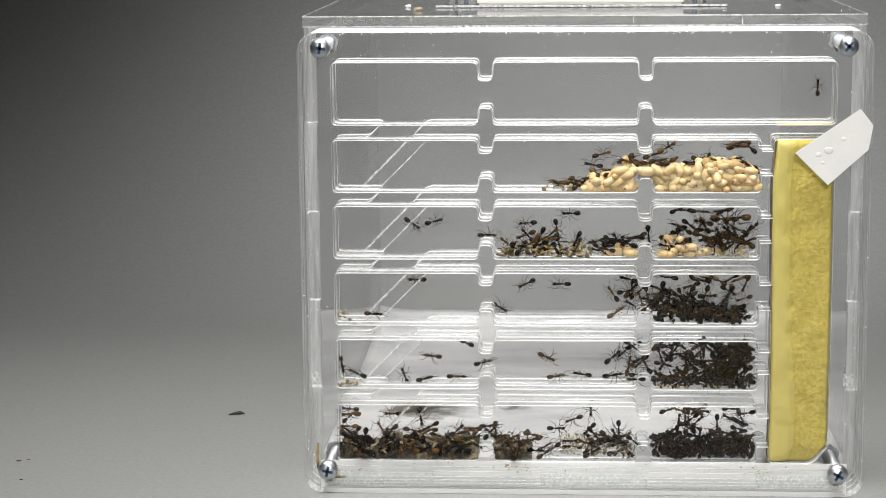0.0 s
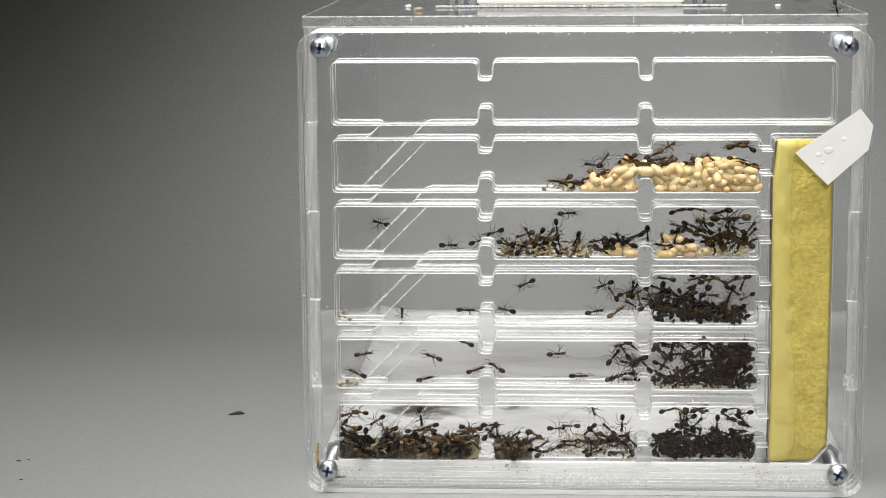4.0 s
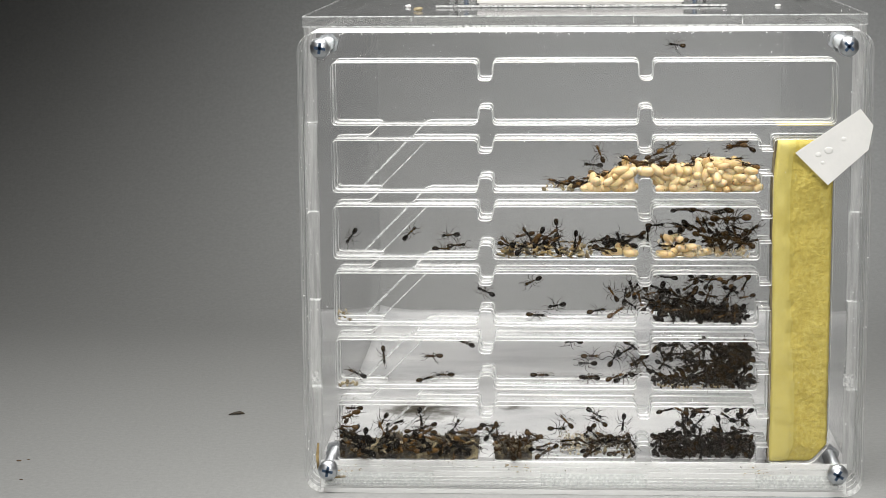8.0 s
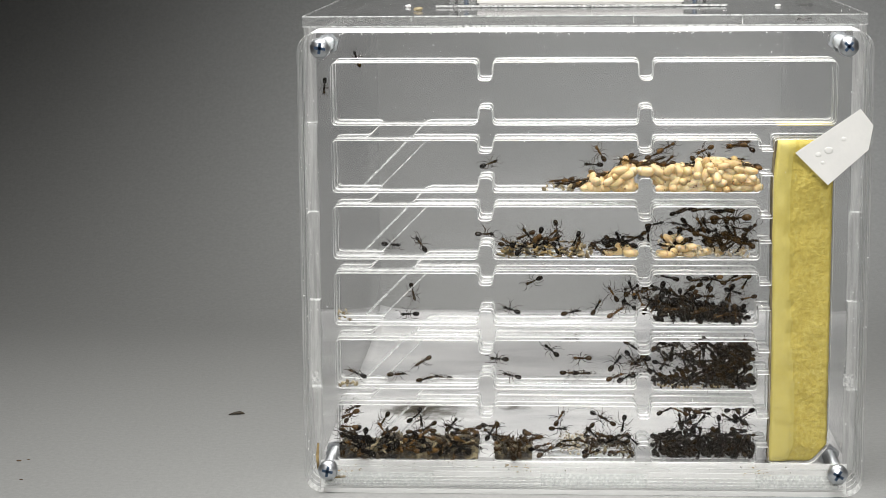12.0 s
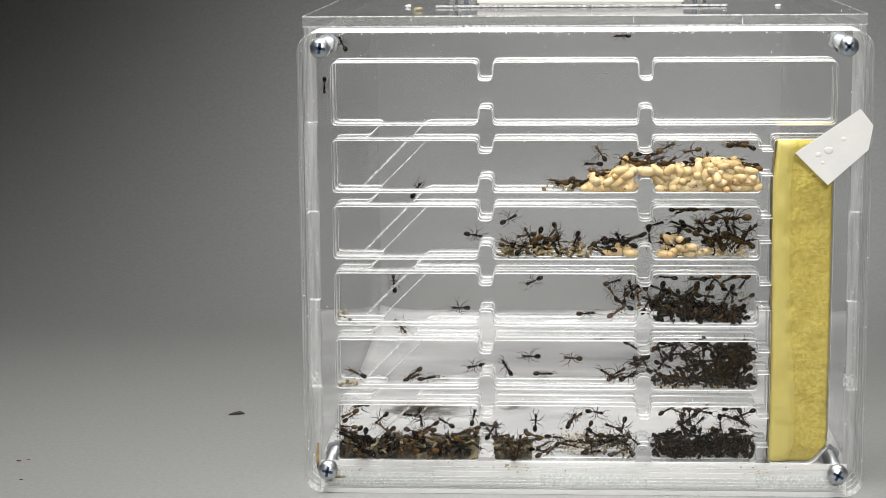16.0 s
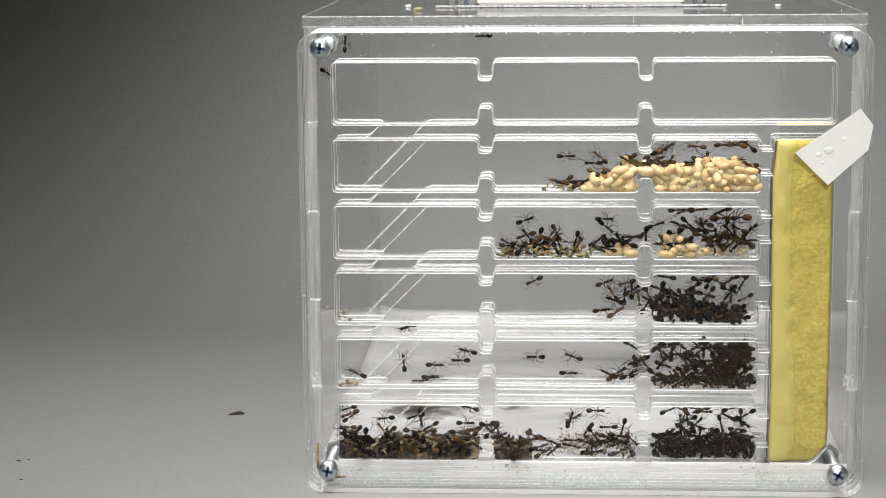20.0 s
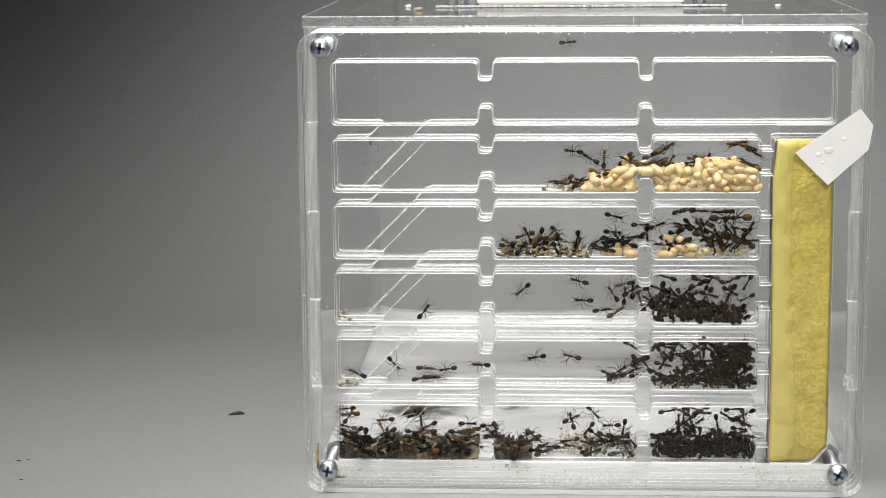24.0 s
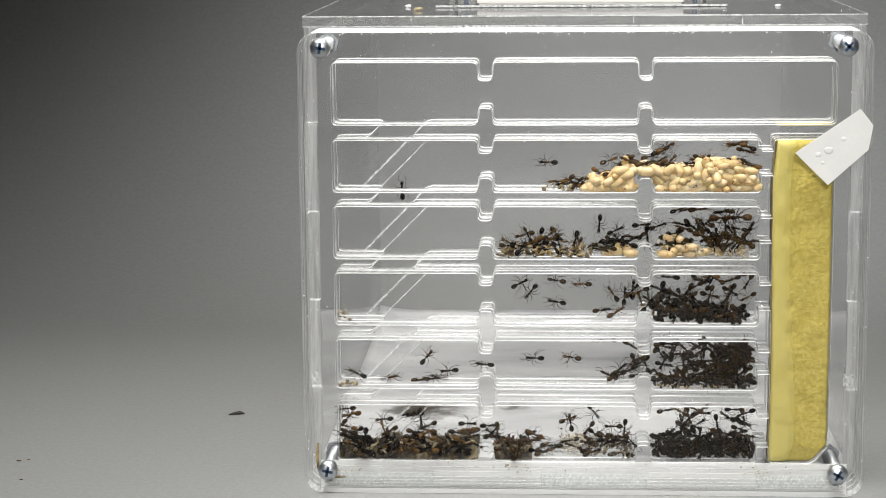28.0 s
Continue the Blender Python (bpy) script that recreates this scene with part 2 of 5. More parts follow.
def sheet(outer, holes, d0, d1, axis="y", caps=True, sides=False, rim=0.0):
    """A plate cut from stock: outline and holes in a plane, from d0 to d1 along the axis. Cut edges take the second material;
    with sides, upright ones take the third and the foot the fourth; behind a rim that deep, level ones take the fifth. Upright ones round a hole take the sixth."""
    at = {"y": lambda a, b, d: (a, d, b), "x": lambda a, b, d: (d, a, b), "z": lambda a, b, d: (a, b, d)}[axis]
    bm = bmesh.new()
    loops = [outer] + list(holes)
    flat = [Vector((a, b, 0)) for loop in loops for a, b in loop]
    tris = tessellate_polygon([[Vector((a, b, 0)) for a, b in loop] for loop in loops])
    low = [bm.verts.new(at(p.x, p.y, d0)) for p in flat]
    high = [bm.verts.new(at(p.x, p.y, d1)) for p in flat]
    mid = [bm.verts.new(at(p.x, p.y, d0 + rim)) for p in flat] if rim else []
    for a, b, c in tris if caps else ():
        for ring, turn in ((low, 1), (high, -1)):
            try:
                bm.faces.new((ring[a], ring[b], ring[c])[::turn])
            except ValueError:
                pass
    k = 0
    for loop in loops:
        n = len(loop)
        for i in range(n):
            j = (i + 1) % n
            run, rise = abs(loop[j][0] - loop[i][0]), abs(loop[j][1] - loop[i][1])
            kind = (5 if k else 2) if sides and rise > 2 * run else 3 if sides and k == 0 and loop[i][1] < 1 and rise < 0.3 * run else 1
            if not rim:
                f = bm.faces.new((low[k + i], low[k + j], high[k + j], high[k + i]))
                f.material_index = kind
                continue
            f = bm.faces.new((low[k + i], low[k + j], mid[k + j], mid[k + i]))
            f.material_index = 2 if kind == 5 else kind
            f = bm.faces.new((mid[k + i], mid[k + j], high[k + j], high[k + i]))
            f.material_index = 4 if kind == 1 else kind
        k += n
    bmesh.ops.recalc_face_normals(bm, faces=bm.faces)
    return bm


def box(x0, x1, y0, y1, z0, z1, bevel=0.0):
    bm = bmesh.new()
    bmesh.ops.create_cube(bm, size=1, matrix=Matrix.Translation(((x0 + x1) / 2, (y0 + y1) / 2, (z0 + z1) / 2)) @ Matrix.Diagonal((x1 - x0, y1 - y0, z1 - z0, 1)))
    if bevel:
        bmesh.ops.bevel(bm, geom=bm.edges[:], offset=bevel, segments=2, affect="EDGES")
    return bm


def ball(bm, centre, radii, u=10, v=7, turn=None):
    m = Matrix.Translation(centre) @ (turn or Matrix.Identity(4)) @ Matrix.Diagonal((*radii, 1))
    made = bmesh.ops.create_uvsphere(bm, u_segments=u, v_segments=v, radius=1, matrix=m)
    for vert in made["verts"]:
        for f in vert.link_faces:
            f.smooth = True
    return made["verts"]


def tube(bm, path, radii, sides=5):
    """A tapered tube through the points of a path."""
    rings = []
    pts = [Vector(p) for p in path]
    for i, p in enumerate(pts):
        d = (pts[min(i + 1, len(pts) - 1)] - pts[max(i - 1, 0)]).normalized()
        a = d.cross(Vector((0, 0, 1)) if abs(d.z) < 0.9 else Vector((1, 0, 0))).normalized()
        b = d.cross(a)
        rings.append([bm.verts.new(p + (a * math.cos(q) + b * math.sin(q)) * radii[i]) for q in (2 * math.pi * k / sides for k in range(sides))])
    for r0, r1 in zip(rings, rings[1:]):
        for k in range(sides):
            f = bm.faces.new((r0[k], r0[(k + 1) % sides], r1[(k + 1) % sides], r1[k]))
            f.smooth = True
    bm.faces.new(rings[0][::-1])
    bm.faces.new(rings[-1])


def lathe(bm, profile, sides=24, axis_at=(0, 0), cap=True):
    """Turns (radius, depth) pairs about the depth axis, y."""
    rings = []
    for r, d in profile:
        rings.append([bm.verts.new((axis_at[0] + r * math.cos(q), d, axis_at[1] + r * math.sin(q))) for q in (2 * math.pi * k / sides for k in range(sides))])
    for r0, r1 in zip(rings, rings[1:]):
        for k in range(sides):
            f = bm.faces.new((r0[k], r0[(k + 1) % sides], r1[(k + 1) % sides], r1[k]))
            f.smooth = True
    if cap:
        bm.faces.new(rings[0])
        bm.faces.new(rings[-1][::-1])
    bmesh.ops.recalc_face_normals(bm, faces=bm.faces)


# ---- studio: grey paper sweep, dark room ----
def backdrop_sweep():
    bm = bmesh.new()
    profile = [(-900, 0), (-400, 0), (0, 0), (120, 0), (225, 0)]
    for k in range(1, 17):
        a = k / 16 * math.pi / 2 * 0.95
        profile.append((225 + 230 * math.sin(a), 230 * (1 - math.cos(a))))
    y, z = profile[-1]
    profile += [(y + 30, z + 350), (y + 60, z + 700)]
    xs = [-900, -500, -200, 0, 200, 500, 900]
    rows = [[bm.verts.new((x, y, z)) for x in xs] for y, z in profile]
    for r0, r1 in zip(rows, rows[1:]):
        for k in range(len(xs) - 1):
            bm.faces.new((r0[k], r0[k + 1], r1[k + 1], r1[k])).smooth = True
    ob = part("backdrop", bm, PAPER)
    tagged(ob, "grey seamless paper sweep curving up behind the nest", "backdrop", kind="structure")


# Unseen room shell, added for bounced light and reflections.
def room():
    for name, b in (("floor", (-1800, 1800, -1800, 1800, -40, -10)), ("wall_north", (-1800, 1800, 1800, 1830, -40, 1700)), ("wall_south", (-1800, 1800, -1830, -1800, -40, 1700)),
                    ("wall_east", (1800, 1830, -1800, 1800, -40, 1700)), ("wall_west", (-1830, -1800, -1800, 1800, -40, 1700)), ("ceiling", (-1800, 1800, -1800, 1800, 1700, 1730))):
        tagged(part(name, box(*b), ROOM), "plain dark grey painted room surface", name.split("_")[0], kind="structure")


backdrop_sweep()
room()

# ---- the nest block: cover, four cut layers, back plate ----
X0, X1, TOP = -6.7, 151.2, 131.0
LEFT, RIGHT, RIGHT_TOP = 2.15, 121.7, 142.0
NOTCH = ((43.0, 47.1), (87.8, 91.7))
CEIL = (122.5, 100.8, 82.1, 63.1, 43.85, 24.9)
FLOOR = (105.05, 86.1, 67.15, 48.1, 29.7, 8.55)
DOWN = (5.1, 3.7, 4.0, 3.5, 3.9, 3.7)
UP = (4.7, 4.0, 3.9, 4.1, 3.8, 4.9)
SP0, SP1, SP_TOP, SP_LOW = 125.0, 141.8, 101.0, 8.6
COVER_T, LAYER_T, RIM = 4.0, 4.0, 0.8
OUTLINE = rounded([(X0, 0), (X1, 0), (X1, TOP), (X0, TOP)], 6.0, 6)


def ceiling_line(i, xa, xb, way=1):
    """Points along a row's ceiling from xa to xb, with its hanging notches."""
    pts = []
    for n0, n1 in NOTCH:
        if xa < n0 and n1 < xb:
            pts += [(n0, CEIL[i]), (n0, CEIL[i] - DOWN[i]), (n1, CEIL[i] - DOWN[i]), (n1, CEIL[i])]
    return pts[::way]


def floor_line(i, xa, xb, way=1):
    pts = []
    for n0, n1 in NOTCH:
        if xa < n0 and n1 < xb:
            pts += [(n0, FLOOR[i]), (n0, FLOOR[i] + UP[i]), (n1, FLOOR[i] + UP[i]), (n1, FLOOR[i])]
    return pts[::way]


def gate(i):
    """Low and high edge of the passage from a row to the sponge."""
    return FLOOR[i] + 4.7, CEIL[i] - 3.2


def shifted(points, dx, dz):
    return [(a + dx, b + dz) for a, b in points]


def softened(points, r):
    """Rounds an outline's corners, but leaves those of the passages to the sponge sharp."""
    sharp = {z for i in range(1, 6) for z in gate(i)}
    return rounded(points, [0.25 if b in sharp else r for a, b in points])


def front_loops():
    row1 = [(LEFT, CEIL[0])] + ceiling_line(0, 0, 200) + [(RIGHT_TOP, CEIL[0]), (RIGHT_TOP, FLOOR[0])] + floor_line(0, 0, 200, -1) + [(LEFT, FLOOR[0])]
    comb = [(SP0, SP_TOP), (SP1, SP_TOP), (SP1, SP_LOW + 5), (SP1 - 4.4, SP_LOW), (SP0, SP_LOW)]
    for i in (5, 4, 3, 2, 1):
        low, high = gate(i)
        comb += [(SP0, low), (RIGHT, low), (RIGHT, FLOOR[i])] + floor_line(i, 0, 200, -1) + [(LEFT, FLOOR[i]), (LEFT, CEIL[i])] + ceiling_line(i, 0, 200) + [(RIGHT, CEIL[i]), (RIGHT, high), (SP0, high)]
    return [rounded(row1, 1.7), softened(comb, 1.5)]


def front_layer(d0, d1, dx, dz):
    return [sheet(shifted(OUTLINE, -dx, -dz), [shifted(loop, dx, dz) for loop in front_loops()], d0, d1, caps=False, sides=True, rim=RIM)]


def slot(i):
    """The slanting passage through the wall under row i: its edges above and below."""
    lean = FLOOR[i] - CEIL[i + 1]
    return (11.7 + lean, 11.7), (24.0 + lean, 24.0)


def rear_loops():
    """The one branching opening of the rear layers, and the bars that stand free in it."""
    loop = [(LEFT, CEIL[0])] + ceiling_line(0, 0, 200) + [(RIGHT_TOP, CEIL[0]), (RIGHT_TOP, FLOOR[0])] + floor_line(0, 0, 200, -1)
    (lt, lb), (rt, rb) = slot(0)
    loop += [(rt, FLOOR[0]), (rb, CEIL[1])] + ceiling_line(1, 0, 200) + [(RIGHT, CEIL[1]), (RIGHT, gate(1)[1]), (SP0, gate(1)[1]), (SP0, SP_TOP), (SP1, SP_TOP), (SP1, SP_LOW + 5), (SP1 - 4.4, SP_LOW), (SP0, SP_LOW), (SP0, gate(5)[0]), (RIGHT, gate(5)[0]), (RIGHT, FLOOR[5])]
    loop += floor_line(5, 0, 200, -1)
    for i in (5, 4, 3, 2, 1):
        (lt, lb), (rt, rb) = slot(i - 1)
        loop += [(LEFT, FLOOR[i]), (LEFT, CEIL[i]), (lb, CEIL[i]), (lt, FLOOR[i - 1])]
    loop += [(LEFT, FLOOR[0])]
    loops = [softened(loop, 1.4)]
    for i in (1, 2, 3, 4):
        (lt, lb), (rt, rb) = slot(i)
        bar = [(rt, FLOOR[i])] + floor_line(i, 0, 200) + [(RIGHT, FLOOR[i]), (RIGHT, gate(i)[0]), (SP0, gate(i)[0]), (SP0, gate(i + 1)[1]), (RIGHT, gate(i + 1)[1]), (RIGHT, CEIL[i + 1])] + ceiling_line(i + 1, 0, 200, -1) + [(rb, CEIL[i + 1])]
        loops.append(softened(bar, 1.4))
    return loops


def rear_layer(d0, d1, dx, dz):
    opening, *bars = [shifted(loop, dx, dz) for loop in rear_loops()]
    return [sheet(shifted(OUTLINE, -dx, -dz), [opening], d0, d1, caps=False, sides=True, rim=RIM)] + [sheet(bar, [], d0, d1, caps=False, sides=True, rim=RIM) for bar in bars]


def edge_glints(loops, d, dx, dz):
    """Thin white tubes that paint the highlights along every opening of a layer, fuller where it lies level."""
    bm = bmesh.new()
    for n, loop in enumerate(loops):
        pts = shifted(loop, dx, dz)
        path = [(a, d + 0.05 * noise.noise(Vector((a * 0.3, b * 0.3, d))), b) for a, b in pts + pts[:1]]
        level = [abs(b[0] - a[0]) / (abs(b[0] - a[0]) + abs(b[2] - a[2]) + 1e-6) for a, b in zip(path[-2:-1] + path, path[1:] + path[1:2])]
        tube(bm, path, [0.035 + 0.115 * lie + 0.02 * noise.noise(Vector((p[0] * 0.5, d, p[2] * 0.5 + n))) for p, lie in zip(path, level)], 8)
    return bm


def nest():
    ob = empty("formicarium")
    tagged(ob, "clear laminated acrylic ant nest with six rows of chambers", "ant farm")
    part("front_cover", sheet(OUTLINE, [], 0, COVER_T - 0.05, sides=True), (CLEAR, EDGE_THIN, EDGE_SIDE, EDGE_FOOT), ob, "clear scratched acrylic cover with rounded corners").visible_shadow = False
    d = COVER_T
    for k in range(4):
        for bm in (front_layer if k < 2 else rear_layer)(d + 0.035, d + LAYER_T - 0.035, (0.0, 0.12, -0.10, 0.10)[k], (0.0, 0.16, -0.08, 0.2)[k]):
            layer = part("chamber_layer", bm, (CLEAR, EDGE, EDGE_SIDE, EDGE_FOOT, EDGE_MID, EDGE_UP), ob)
            layer.visible_shadow = False  # a clear pane: daylight passes down through it
        bead = part("edge_bead", edge_glints((front_loops if k < 2 else rear_loops)(), d + 0.02, (0.0, 0.12, -0.10, 0.10)[k], (0.0, 0.16, -0.08, 0.2)[k]), GLINT, ob, "white tube for the glint round the chambers")
        bead.visible_shadow = False
        d += LAYER_T
    for i in (1, 2, 3, 4, 5):
        h = CEIL[i] - FLOOR[i]
        low = 9.4
        band = [(low, FLOOR[i] + 0.05), (low + 5.4, FLOOR[i] + 0.05), (low + 5.4 + h, CEIL[i] - 0.05), (low + h, CEIL[i] - 0.05)]
        part("ramp", sheet(band, [], d - 3.2, d - 0.2, caps=False), (CLEAR, EDGE_RAMP), ob, "slanting acrylic ramp across the chamber")
        # Pale bars added for the bright lines along the ramp's two edges.
        for x, wide in ((low, 1.45), (low + 5.4, 0.95)):
            bm = bmesh.new()
            tube(bm, [(x + f * h, d - 3.3 - 0.02 * math.sin(f * 9), FLOOR[i] + f * h) for f in (0.01, 0.3, 0.6, 0.99)], [wide * r for r in (0.22, 0.26, 0.23, 0.25)], 6)
            part("ramp_edge", bm, EDGE_RAMP, ob, "pale bar for the bright line of the ramp's edge")
    # added milky strips whiten the foot: joint tabs, a bed behind, thin lines
    for x0, x1, mat in ((-1.5, 30.0, EDGE_DIM), (30.2, 60.4, EDGE_TAB), (60.6, 91.0, EDGE_DIM), (91.2, 121.4, EDGE_TAB), (121.6, 145.0, EDGE_DIM)):
        part("foot_tab", box(x0, x1, COVER_T + 0.3, COVER_T + 0.6, 1.2, 5.4 if mat is EDGE_TAB else 4.9), mat, ob, "milky tab along the foot")
    # White strip added behind the cover to brighten the foot.
    part("glue_bed", box(X0 + 4, X1 - 4, 4.75, 5.0, 0.15, 8.3), EDGE_BACK, ob, "added milky strip that brightens the foot")
    part("top_face", box(X0 + 4, X1 - 4, 0.3, 19.7, TOP + 0.02, TOP + 0.14), EDGE, ob, "white sawn top face of the layers").visible_shadow = False
    # White lines stand in for the mirror-bright lines along the foot.
    for z in (0.9, 1.7, 2.6, 3.6, 6.6):
        part("foot_seam", box(X0 + 5, X1 - 5, COVER_T + 0.1, COVER_T + 0.25, z, z + 0.22), LINE, ob, "white line for a glint along the foot")
    # Added white strip, hides the shaded paper seen through the cover's foot.
    part("foot_seam", box(X0 + 5.5, X1 - 5.5, -0.08, -0.01, 0.08, 1.5), EDGE_FOOT, ob, "added white strip over the dark foot of the cover")
    return ob


nest()


# ---- the arena box behind, with its lid ----
BX0, BX1, BY0, BY1, BTOP, BT = -7.4, 151.9, 20.0, 214.0, 131.2, 3.4
TEETH = (0, 26, 52, 78, 104, BTOP)


def plaster_bed():
    """Poured floor, a little uneven, drawn up in a soft rim along the side and back walls."""
    bm = bmesh.new()
    x0, x1, y0, y1 = BX0 + BT + 0.03, BX1 - BT - 0.03, BY0 + BT + 0.15, BY1 - BT - 0.05
    nx, ny = 48, 48
    rows = []
    for j in range(ny + 1):
        row = []
        for i in range(nx + 1):
            x, y = x0 + (x1 - x0) * i / nx, y0 + (y1 - y0) * (j / ny) ** 0.9
            rise = 1.6 * math.exp(-min(x - x0, x1 - x) / 4) + 6.5 * math.exp(-(y1 - y) / 16)
            row.append(bm.verts.new((x, y, 4.2 + rise + 0.5 * noise.noise(Vector((i * 0.4, j * 0.4, 2))))))
        rows.append(row)
    for r0, r1 in zip(rows, rows[1:]):
        for i in range(nx):
            bm.faces.new((r0[i], r0[i + 1], r1[i + 1], r1[i])).smooth = True
    rim = rows[0] + [r[-1] for r in rows[1:]] + rows[-1][-2::-1] + [r[0] for r in rows[-2:0:-1]]
    low = [bm.verts.new((v.co.x, v.co.y, 0.3)) for v in rim]
    for k in range(len(rim)):
        j = (k + 1) % len(rim)
        bm.faces.new((rim[j], rim[k], low[k], low[j]))
    bm.faces.new(low[::-1])
    bmesh.ops.recalc_face_normals(bm, faces=bm.faces)
    return bm


def arena_box():
    ob = empty("arena_box", 0, 0, 0)
    tagged(ob, "clear finger-jointed acrylic arena box joined behind the nest", "box")
    left, right = [], []
    for k, (a, b) in enumerate(zip(TEETH, TEETH[1:])):
        inset = BT if k % 2 else 0.1
        right += [(BX1 - inset, a), (BX1 - inset, b)]
        left = [(BX0 + inset, b), (BX0 + inset, a)] + left
    for name, y in (("front_wall", BY0 + 0.1), ("back_wall", BY1 - BT)):
        part(name, sheet(right + left, [], y, y + BT), (CLEAR if name == "front_wall" else DUSTY, EDGE_SIDE if name == "front_wall" else EDGE_CLEAR), ob)
    fr, bk = [], []
    for k, (a, b) in enumerate(zip(TEETH, TEETH[1:])):
        out = BT + 0.15 if k % 2 == 0 else 0.1
        bk += [(BY1 - out, a), (BY1 - out, b)]
        fr = [(BY0 + out, b), (BY0 + out, a)] + fr
    for x in (BX0, BX1 - BT):
        bm = sheet(bk + fr, [], x, x + BT, "x")
        for f in bm.faces:
            at = f.calc_center_median()
            if f.material_index and at.y > 60:
                f.material_index = 2
            elif not f.material_index and abs(at.x - 72) > 77.5:
                f.material_index = 3
        part("side_wall", bm, (DUSTY_SIDE, EDGE_SIDE, EDGE_CLEAR, CLEAR_BACK), ob)
    # White blocks painted in for the bright polished faces of two finger joints.
    for x0, x1 in ((-7.2, -4.7), (147.7, 150.6)):
        part("joint_face", box(x0, x1, BY0 - 0.12, BY0 - 0.03, 27.2, 30.8), LINE, ob, "white block for the glint on a polished finger joint")
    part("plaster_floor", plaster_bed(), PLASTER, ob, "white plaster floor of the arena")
    part("lid", sheet(rounded([(BX0 - 0.2, BY0), (BX1 + 0.2, BY0), (BX1 + 0.2, BY1), (BX0 - 0.2, BY1)], 0.8, 2), [], BTOP + 0.1, BTOP + 3.3, "z"), (DUSTY_LID, EDGE_CLEAR), ob, "clear acrylic lid")
    # Pale strips put in for the bright lines on the lid's edges.
    for z in (BTOP + 0.12, BTOP + 2.95):
        part("lid_edge_line", box(BX0 - 0.1, BX1 + 0.1, BY0 - 0.05, BY0 + 0.5, z, z + 0.33), EDGE_DIM, ob, "pale strip for the bright line of the lid's edge")
    for x in (BX0 - 0.15, BX1 - 0.3):
        part("lid_edge_line", box(x, x + 0.5, BY0 + 0.6, BY1 - 0.5, BTOP + 2.95, BTOP + 3.34), EDGE_DIM, ob, "pale strip for the bright line of the lid's edge")
    for x in (23.5, 86.5, 117.0):
        part("lid_joint", box(x, x + 0.22, BY0 - 0.04, BY0 + 0.4, BTOP + 0.5, BTOP + 2.9), EDGE_DIM, ob)
    for ch in ob.children:
        if ch.name.split(".")[0] in ("side_wall", "back_wall", "front_wall", "lid"):
            ch.visible_shadow = False  # clear panes
    return ob


arena_box()


def hatch():
    ob = empty("hatch", 72, 96, BTOP + 3.4)
    tagged(ob, "clear hatch with a white strip and threaded posts on the lid", "hatch")
    part("hatch_plate", sheet(rounded([(-44, -35), (44, -35), (44, 35), (-44, 35)], 3, 3), [], 0, 0.6, "z"), (DUSTY_LID, EDGE_CLEAR), ob)
    part("white_strip", box(-31.5, 31, -33, 20, 0.65, 5.4, 0.6), WHITE, ob, "white plastic vent strip")
    for x, lean in ((-36, -1), (35.5, 1)):
        bm = bmesh.new()
        bmesh.ops.create_cone(bm, cap_ends=True, segments=20, radius1=4.2, radius2=4.2, depth=7, matrix=Matrix.Translation((x, -29.5, 4.1)))
        post = part("post", bm, EDGE_CLEAR, ob, "clear acrylic post")
        bm = bmesh.new()
        lathe(bm, [(0.9 if k % 2 else 0.7, k * 0.3) for k in range(24)], 12)
        bmesh.ops.rotate(bm, matrix=Matrix.Rotation(math.pi / 2, 3, "X"), verts=bm.verts)
        bmesh.ops.translate(bm, vec=(x - 1.1 * lean, -30.5, 0.65), verts=bm.verts)
        part("bolt", bm, STEEL_DARK, post, "dark threaded bolt")
        bm = bmesh.new()
        lathe(bm, [(0.6 if k % 2 else 0.45, k * 0.3) for k in range(24)], 12)
        bmesh.ops.rotate(bm, matrix=Matrix.Rotation(math.pi / 2, 3, "X"), verts=bm.verts)
        bmesh.ops.translate(bm, vec=(x + 2.0 * lean, -28.5, 0.65), verts=bm.verts)
        part("bolt", bm, BLACK, post, "dark threaded bolt")
    # White bar painted in for the bright line on the plate's front edge.
    part("front_line", box(-44, 44, -35.2, -34.9, 0.1, 0.7), LINE, ob, "white bar for the bright front edge of the hatch plate")


hatch()


# ---- screws ----
def screw(x, z, turn):
    ob = empty("machine_screw", x, -0.1, z)
    tagged(ob, "zinc-plated cross-head machine screw through the acrylic", "screw", "corner screws")
    bm = bmesh.new()
    lathe(bm, [(2.85, 0), (2.9, -0.5), (2.75, -1.2), (2.2, -1.75), (1.4, -2.1), (0.6, -2.25)], 28)
    head = part("head", bm, STEEL, ob)
    # No recess is cut: dark bars carry its shade as colour.
    bm = bmesh.new()
    for a in (turn, turn + 90):
        made = bmesh.ops.create_cube(bm, size=1, matrix=Matrix.Rotation(radians(a), 4, "Y") @ Matrix.Translation((0, -2.05, 0)) @ Matrix.Diagonal((3.1, 0.5, 0.8, 1)))
    part("recess_bars", bm, STEEL_DARK, head, "dark bars for the shade in the cross recess")
    bm = bmesh.new()
    profile = []
    for k in range(36):
        profile.append((2.0 if k % 2 else 1.6, 0.1 + k * 0.6))
    lathe(bm, profile, 16)
    for f in bm.faces:
        f.smooth = False
    part("threaded_shaft", bm, STEEL, ob)
    bm = bmesh.new()
    hexa = [(3.1 * math.cos(q), 3.1 * math.sin(q)) for q in (math.pi / 3 * k + 0.3 for k in range(6))]
    ring = [(2.05 * math.cos(q), 2.05 * math.sin(q)) for q in (math.pi / 8 * k for k in range(16))]
    part("nut", sheet(hexa, [ring[::-1]], 18.6, 20.9), STEEL_DULL, ob, "zinc hexagon nut")


